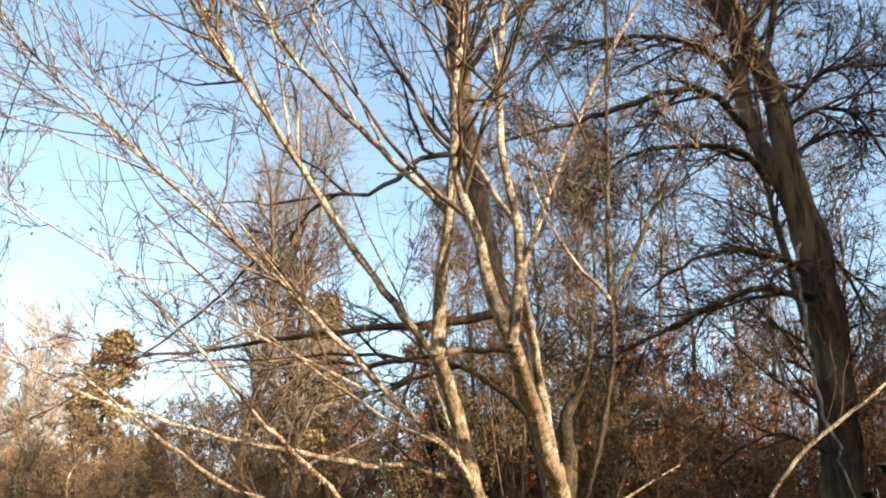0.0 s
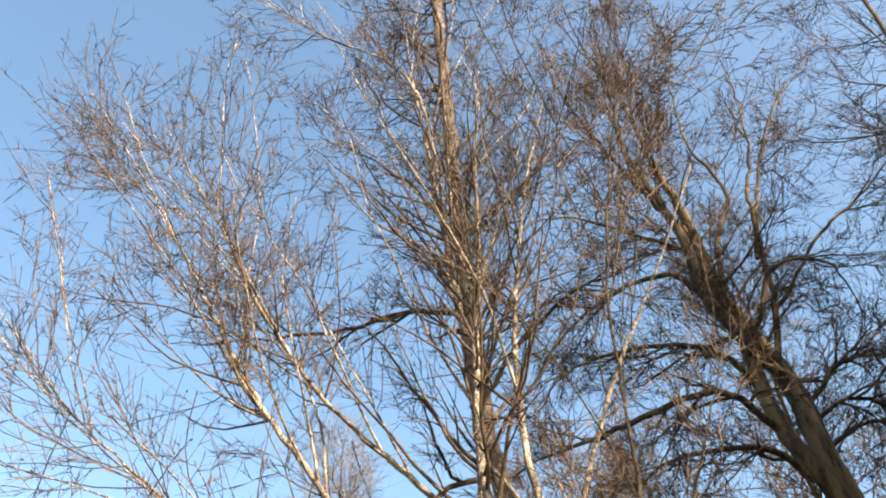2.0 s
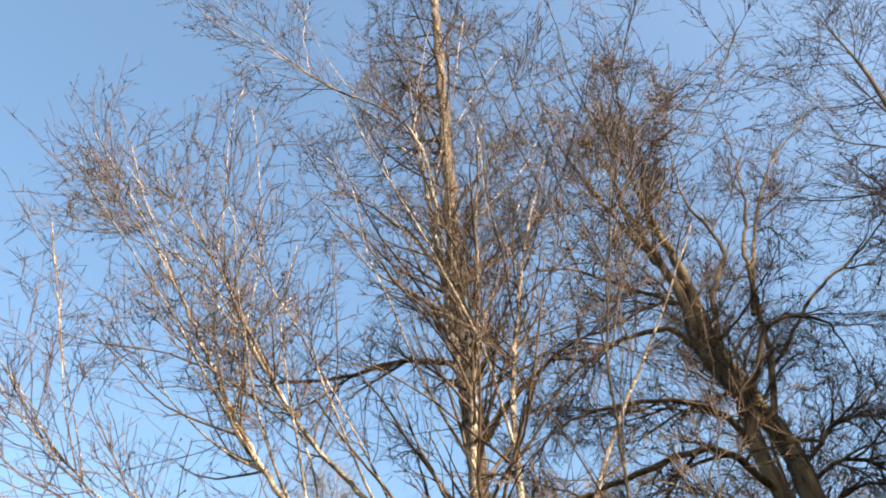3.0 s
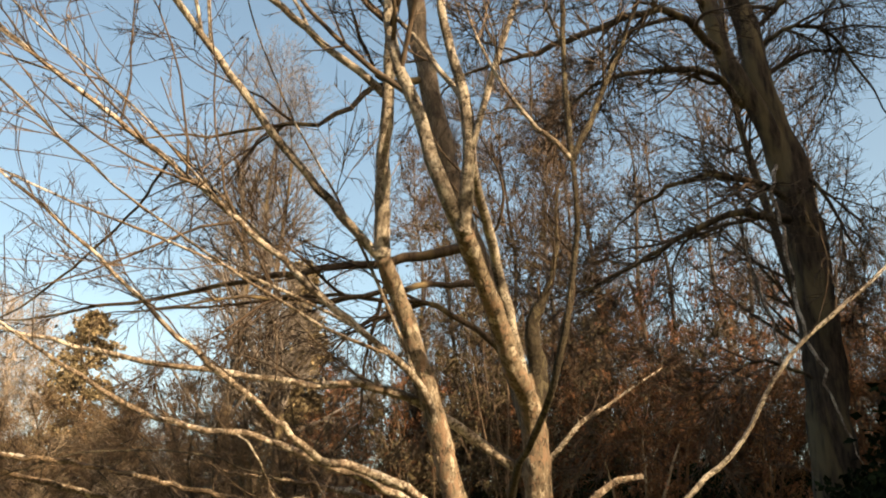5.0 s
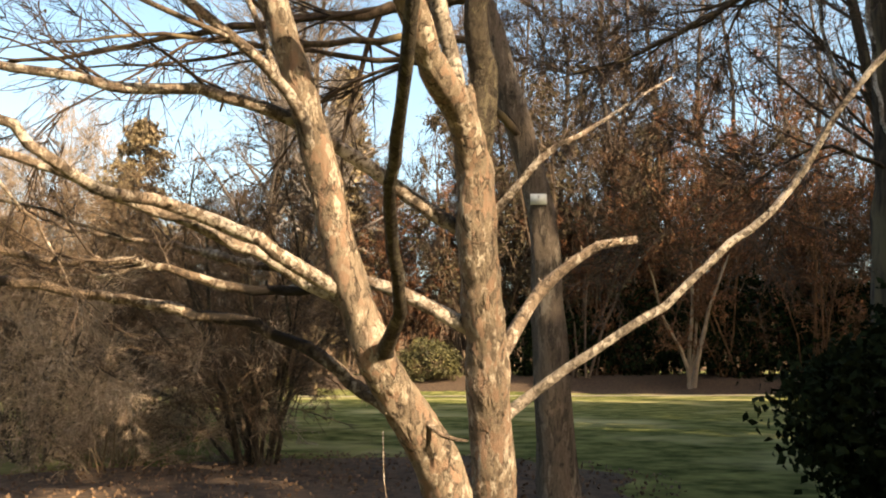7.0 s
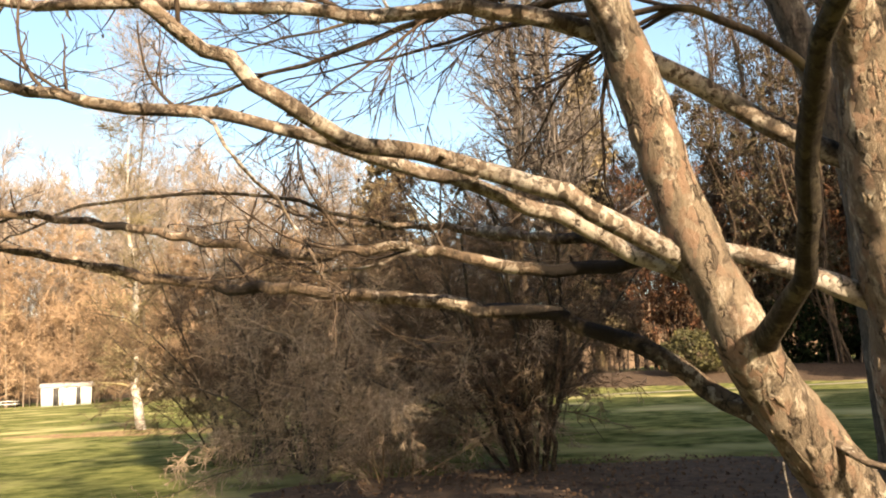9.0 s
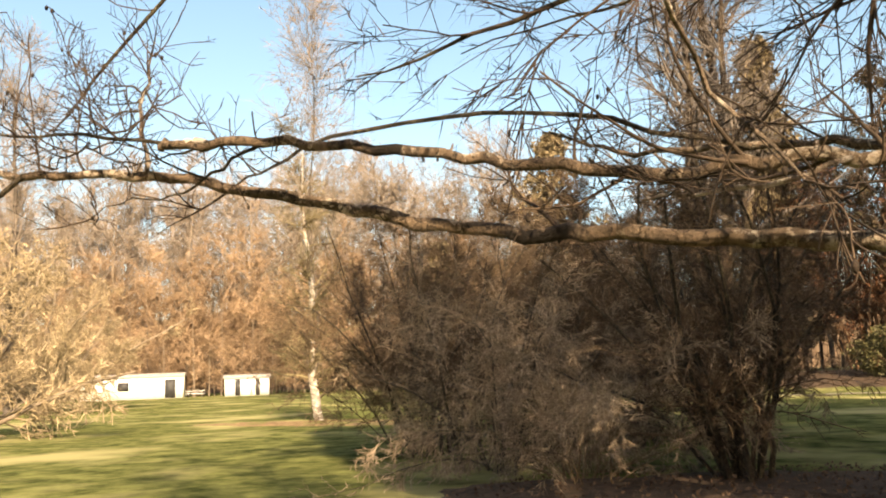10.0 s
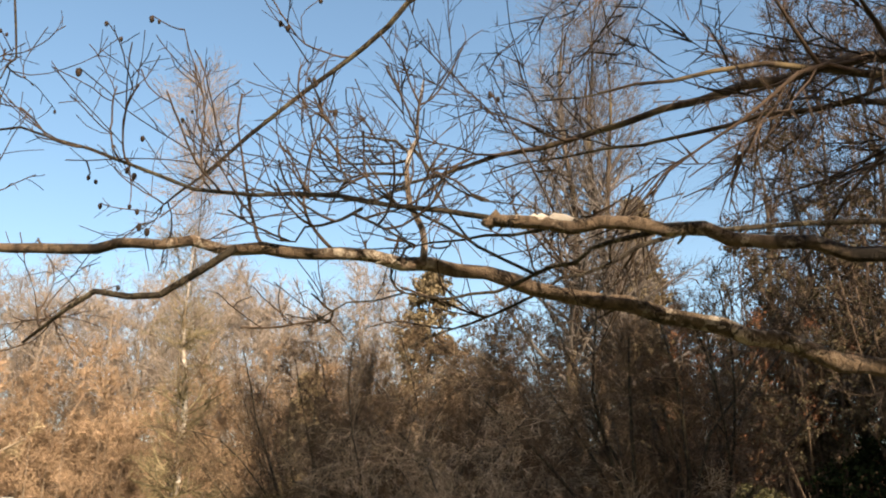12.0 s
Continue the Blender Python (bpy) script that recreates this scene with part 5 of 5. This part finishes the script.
def leafy_evergreen(name, x, y, rx, ry, h, n, size, label, leaf=None, low=0.0, kind="shrub"):
    z0 = float(ground_z(x, y))
    t = thing(name, (x, y, z0), label, kind)
    p, r = lines(14, (x, y, z0 - 0.05), 0.3, (h * 0.55, h * 0.9), 6, 0.08, (0.05, 0.6), 0.02, (0.02, 0.05))
    for i in range(len(p)):
        part("stem", Shape().tubes(p[i], r[i], 6), DARKBARK, t)
    d = RNG.normal(size=(n, 3))
    d /= np.linalg.norm(d, axis=1, keepdims=True)
    q = RNG.uniform(0.55, 1, n) ** 0.5
    lump = 1 + 0.14 * np.sin(5 * d[:, 0] + 3 * d[:, 2]) + 0.10 * np.sin(7 * d[:, 1] + 4 * d[:, 0]) + RNG.normal(scale=0.05, size=n)
    at = np.stack([x + rx * d[:, 0] * q * lump, y + ry * d[:, 1] * q * lump, z0 + (h + low) * 0.5 + (h - low) * 0.5 * d[:, 2] * q * lump], 1)
    at[:, 2] = np.maximum(at[:, 2], z0 + 0.03)
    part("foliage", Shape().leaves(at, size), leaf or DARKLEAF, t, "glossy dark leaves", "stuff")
    return t


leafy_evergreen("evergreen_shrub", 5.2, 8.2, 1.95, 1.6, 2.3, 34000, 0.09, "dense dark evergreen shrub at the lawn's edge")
# unseen, added only to keep sky light off the neighbouring shrub and trunk
leafy_evergreen("evergreen_shrub", 7.7, 4.5, 2.3, 2.2, 7.0, 9000, 0.17, "tall dark evergreen shrub added to shade the lawn")
leafy_evergreen("evergreen_shrub", 8.6, 10.0, 2.6, 2.4, 5.2, 14000, 0.16, "tall dark evergreen shrub added to shade the lawn")
# out of view, added only as a shade caster
leafy_evergreen("evergreen_shrub", 13.0, 7.5, 3.0, 3.0, 9.0, 12000, 0.23, "tall dark evergreen shrub added to shade the lawn")


# ---------------------------------------------------------------- white sheds at the far left
def shed(x, y, w, d, h, turn, openings, label):
    z0 = float(ground_z(x, y)) - 0.02
    t = thing("shed", (x, y, z0), label, "shed", "white sheds")
    m = Matrix.Translation((x, y, z0)) @ Matrix.Rotation(turn, 4, "Z")

    def put(s):
        s.v = [np.array([m @ Vector(c) for c in a]) for a in s.v]
        return s
    part("wall", put(Shape().box((-w / 2, -d / 2, 0), (w / 2, d / 2, h))), WHITEPAINT, t, smooth=False)
    roof = Shape().add([(-w / 2 - .2, -d / 2 - .2, h), (w / 2 + .2, -d / 2 - .2, h), (w / 2 + .2, d / 2 + .2, h), (-w / 2 - .2, d / 2 + .2, h), (-w / 2 - .2, 0, h + .5), (w / 2 + .2, 0, h + .5)],
                       [(0, 1, 5, 4), (2, 3, 4, 5), (3, 2, 1, 0)])
    roof.add([(-w / 2 - .2, -d / 2 - .2, h), (-w / 2 - .2, 0, h + .5), (-w / 2 - .2, d / 2 + .2, h), (w / 2 + .2, -d / 2 - .2, h), (w / 2 + .2, d / 2 + .2, h), (w / 2 + .2, 0, h + .5)], [(0, 1, 2), (3, 4, 5)])
    part("roof", put(roof), ROOFING, t, smooth=False)
    for kind, x0, x1, z_0, z1 in openings:
        opening = part(kind, put(Shape().box((x0, -d / 2 - .05, z_0), (x1, -d / 2 + .02, z1))), DARKOPEN, t, "dark opening in the white wall", smooth=False)
        part("frame", put(Shape().box((x0 - .08, -d / 2 - .035, z_0 - .05), (x1 + .08, -d / 2 + .01, z1 + .08))), WHITEPAINT, opening, smooth=False)
        if kind == "door":
            part("handle", put(Shape().box((x1 - .12, -d / 2 - .09, 1.0), (x1 - .08, -d / 2 - .05, 1.14))), TAGMETAL, opening, smooth=False)
    return t


shed(-82.4, 71.0, 11.2, 4.0, 2.5, radians(42), (("window", -1.6, -0.4, 1.0, 2.0), ("door", 3.6, 4.8, 0.05, 2.2), ("window", -5.2, -4.4, 0.9, 2.0)), "long low white shed with a dark door")
shed(-70.3, 77.0, 5.0, 3.4, 2.0, radians(42), (("door", -1.35, -0.75, 0.05, 1.9), ("door", 0.95, 1.45, 0.05, 1.9)), "small white shed of three bays")


def picnic_table(x, y, turn):
    z0 = float(ground_z(x, y))
    t = thing("picnic_table", (x, y, z0), "pale wooden picnic table with two benches between the sheds", "table")
    m = Matrix.Translation((x, y, z0)) @ Matrix.Rotation(turn, 4, "Z")

    def put(lo, hi):
        b = Shape().box(lo, hi)
        b.v = [np.array([m @ Vector(c) for c in a]) for a in b.v]
        return b
    part("tabletop", put((-1.1, -0.38, 0.70), (1.1, 0.38, 0.75)), WHITEPAINT, t, smooth=False)
    for v in (-0.85, 0.6):
        part("bench", put((-1.1, v, 0.40), (1.1, v + 0.25, 0.45)), WHITEPAINT, t, smooth=False)
    for u in (-0.8, 0.7):
        part("leg", put((u, -0.3, 0.0), (u + 0.1, 0.3, 0.70)), ROOFING, t, smooth=False)
        part("cross_rail", put((u + 0.02, -0.85, 0.33), (u + 0.08, 0.85, 0.40)), ROOFING, t, smooth=False)


picnic_table(-75.0, 73.4, radians(42))


# ---------------------------------------------------------------- woods
def wood(name, spots, hts, label, trunk_mat, twig_mat, fan=(16, 6, 3), rmin=0.02, start=0.3, r=(0.08, 0.2), rise=0.15):
    n = len(spots)
    h = RNG.uniform(*hts, n)
    k = 7
    base = np.stack([spots[:, 0], spots[:, 1], ground_z(spots[:, 0], spots[:, 1]) - 0.1], 1)
    u = np.linspace(0, 1, k)
    lean = RNG.normal(scale=0.04, size=(n, 2))
    p = base[:, None] + np.stack([np.outer(h * lean[:, 0], u), np.outer(h * lean[:, 1], u), np.outer(h, u)], -1) + RNG.normal(scale=0.10, size=(n, k, 3)) * u[None, :, None]
    rr = RNG.uniform(*r, n)[:, None] * (1 - 0.85 * u)[None]
    t = thing(name, (float(base[0, 0]), float(base[0, 1]), float(base[0, 2])), label, "wood", kind="stuff")
    part("trunk_stand", Shape().tubes(p, rr, 5), trunk_mat, t, "", "stuff")
    a, ra = sprout(p, rr, fan[0], (start, 0.98), (30, 75), (0.13 * hts[1], 0.27 * hts[1]), 4, rise * 0.6, 0.16, 0.45, 0.25, rmin=rmin * 1.3, taper=0.5)
    b, rb = sprout(a, ra, fan[1], (0.1, 1), (20, 65), (0.05 * hts[1], 0.13 * hts[1]), 3, rise, 0.2, 0.6, 0.4, rmin=rmin)
    c, rc = sprout(b, rb, fan[2], (0.1, 1), (20, 70), (0.03 * hts[1], 0.09 * hts[1]), 2, rise, 0.2, 0.8, 0.6, rmin=rmin * 0.7)
    part("crown", Shape().tubes(a, ra, 3).slivers(b, rb * 1.2).slivers(c, rc * 1.2), twig_mat, t, "", "stuff")
    return t


def strip(n, x0, y0, x1, y1, depth):
    u = (np.arange(n) + RNG.uniform(0, 1, n)) / n
    q = RNG.uniform(0, depth, n)
    dx, dy = x1 - x0, y1 - y0
    ln = math.hypot(dx, dy)
    return np.stack([x0 + u * dx - dy / ln * q, y0 + u * dy + dx / ln * q], 1)


# behind the sheds, sunlit; then round to the far side of the lawn and the right
wood("wood", strip(170, -130, 45, -42, 101, 24), (23, 34), "sunlit bare wood behind the sheds", WOODTRUNK, GREYTWIG, (18, 9, 6), 0.034)
wood("brushwood", strip(150, -116, 52, -44, 95, 9), (10, 20), "sunlit orange-brown brush at the wood's edge", WOODTRUNK, WOODTWIG, (17, 9, 6), 0.032, 0.03, (0.05, 0.09), 0.07)
for x, y, h in ((-50.5, 36.5, 12.0), (-60.5, 41.0, 13.0), (-29.5, 18.6, 8.0)):
    shrub("spreading_tree", x, y, 13, 0.5, (h * 0.6, h), "sunlit round-crowned tree with golden curling twigs", GOLDTWIG, (0.05, 1.15), 0.0, (14, 10, 8), ((1.4, 3.0), (0.6, 1.6), (0.3, 0.8)), (0.08, 0.14), 0.011,
          category="tree", group="sunlit spreading trees", stems_mat=WOODTRUNK)
wood("wood", strip(75, -48, 96, 30, 66, 20), (16, 24), "bare wood beyond the lawn", POPLARBARK, BROWNTWIG, (18, 9, 6), 0.03)
wood("brushwood", strip(90, -36, 66, 46, 60, 9), (8, 15), "brown brush under the wood", BROWNTWIG, BROWNTWIG, (14, 9, 6), 0.028, 0.03, (0.03, 0.07), 0.04)
wood("wood", strip(55, 22, 66, 46, 18, 20), (16, 26), "bare wood to the side of the lawn", POPLARBARK, BROWNTWIG, (18, 9, 7), 0.028)
wood("brushwood", strip(70, 4, 60, 48, 44, 10), (9, 17), "dark brush under the trees", BROWNTWIG, REDTWIG, (15, 9, 7), 0.026, 0.03, (0.03, 0.08), 0.05)
wood("undergrowth", strip(180, -34, 61, 46, 53, 7), (2.0, 4.5), "low brown undergrowth at the wood's edge", BROWNTWIG, BROWNTWIG, (8, 6, 4), 0.016, 0.02, (0.012, 0.03), 0.02)
# dark shrubs added to stand in for the deep shade under the wood
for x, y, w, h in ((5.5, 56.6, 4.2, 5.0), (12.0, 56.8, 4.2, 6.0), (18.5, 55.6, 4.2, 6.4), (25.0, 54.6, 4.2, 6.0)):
    leafy_evergreen("evergreen_shrub", x, y, w, 1.5, h, 5000, 0.34, "dark evergreen shrub added for the bank's deep shade")
leafy_evergreen("laurel_shrub", -2.3, 54.5, 2.1, 1.8, 2.6, 5000, 0.18, "rounded olive-green shrub in patchy sun beyond the lawn", OLIVELEAF)

# unseen evergreens added to the side, only to cast shade over the lawn
for x, y, w, low, h in ((15.8, -5.4, 2.7, 0, 22.5), (18.0, -3.6, 3.4, 0, 25.5), (21.0, -1.0, 3.6, 0, 26.5), (24.0, 2.5, 3.8, 0, 28.0), (27.0, 7.0, 3.8, 0, 26.0), (30.0, 12.0, 3.8, 0, 23.0), (34.0, 16.0, 3.6, 0, 20.0), (10.0, -4.2, 0.8, 13.0, 23.0)):
    leafy_evergreen("unseen_shade_tree", x, y, w, w, h, 2600 if x == 15.8 else 6500, 0.66, "unseen tall evergreen added to shade the lawn", None, low, "tree")

# unseen high crowns added to darken the bank but spare the lit lawn
for x, y in ((27.5, 33.0), (32.5, 32.5), (37.5, 32.0), (42.5, 31.5), (47.5, 31.0)):
    leafy_evergreen("unseen_shade_tree", x, y, 3.4, 2.6, 28.5, 6000, 0.7, "unseen tall evergreen added to shade the bank", None, 14.5, "tree")
# unseen evergreens added behind the camera path to cut low sky light
for x, y in ((-34, -12), (-27, -15), (-20, -16), (-13, -17), (-6, -17), (1, -18), (7.5, -17)):
    leafy_evergreen("unseen_shade_tree", x, y, 4.6, 3.6, 15.5, 3600, 1.0, "unseen tall evergreen added behind to block low sky light", None, 0, "tree")

# a low wooded ridge closes the distance all round
ra_ = np.linspace(0, 2 * np.pi, 241)[:-1]
rv, rf = [], []
for j, (dist, top) in enumerate(((170, -1.0), (176, 12.0), (190, 16.0), (230, 17.0))):
    hh = top + (2.2 * np.sin(ra_ * 17) + 1.4 * np.sin(ra_ * 41 + 1) + RNG.normal(scale=0.9, size=240) if j in (1, 2) else 0)
    rv.append(np.stack([dist * np.cos(ra_), dist * np.sin(ra_), hh + 0 * ra_], 1))
for j in range(3):
    q = np.arange(240)
    rf.append(np.stack([j * 240 + q, j * 240 + (q + 1) % 240, (j + 1) * 240 + (q + 1) % 240, (j + 1) * 240 + q], 1))
single("backdrop", Shape().add(np.concatenate(rv), np.concatenate(rf)), RIDGE, (0, 0, 0), "distant brown wooded ridge", "backdrop", "structure")

# pale young trunks at the edge of the wood, beyond the sheds
for x, y, h in ((-79.0, 84.0, 19.0), (-75.8, 85.0, 26.0)):
    slim_tree("young_tree", x, y, h, 0.24, "slim young tree with a pale tan trunk", WOODTRUNK, WOODTWIG, (26, 6, 3), ((0.10, 0.2), (0.05, 0.1), (0.02, 0.05)), rise=0.12, start=0.35, rmin=0.01, group="young trees at the wood")
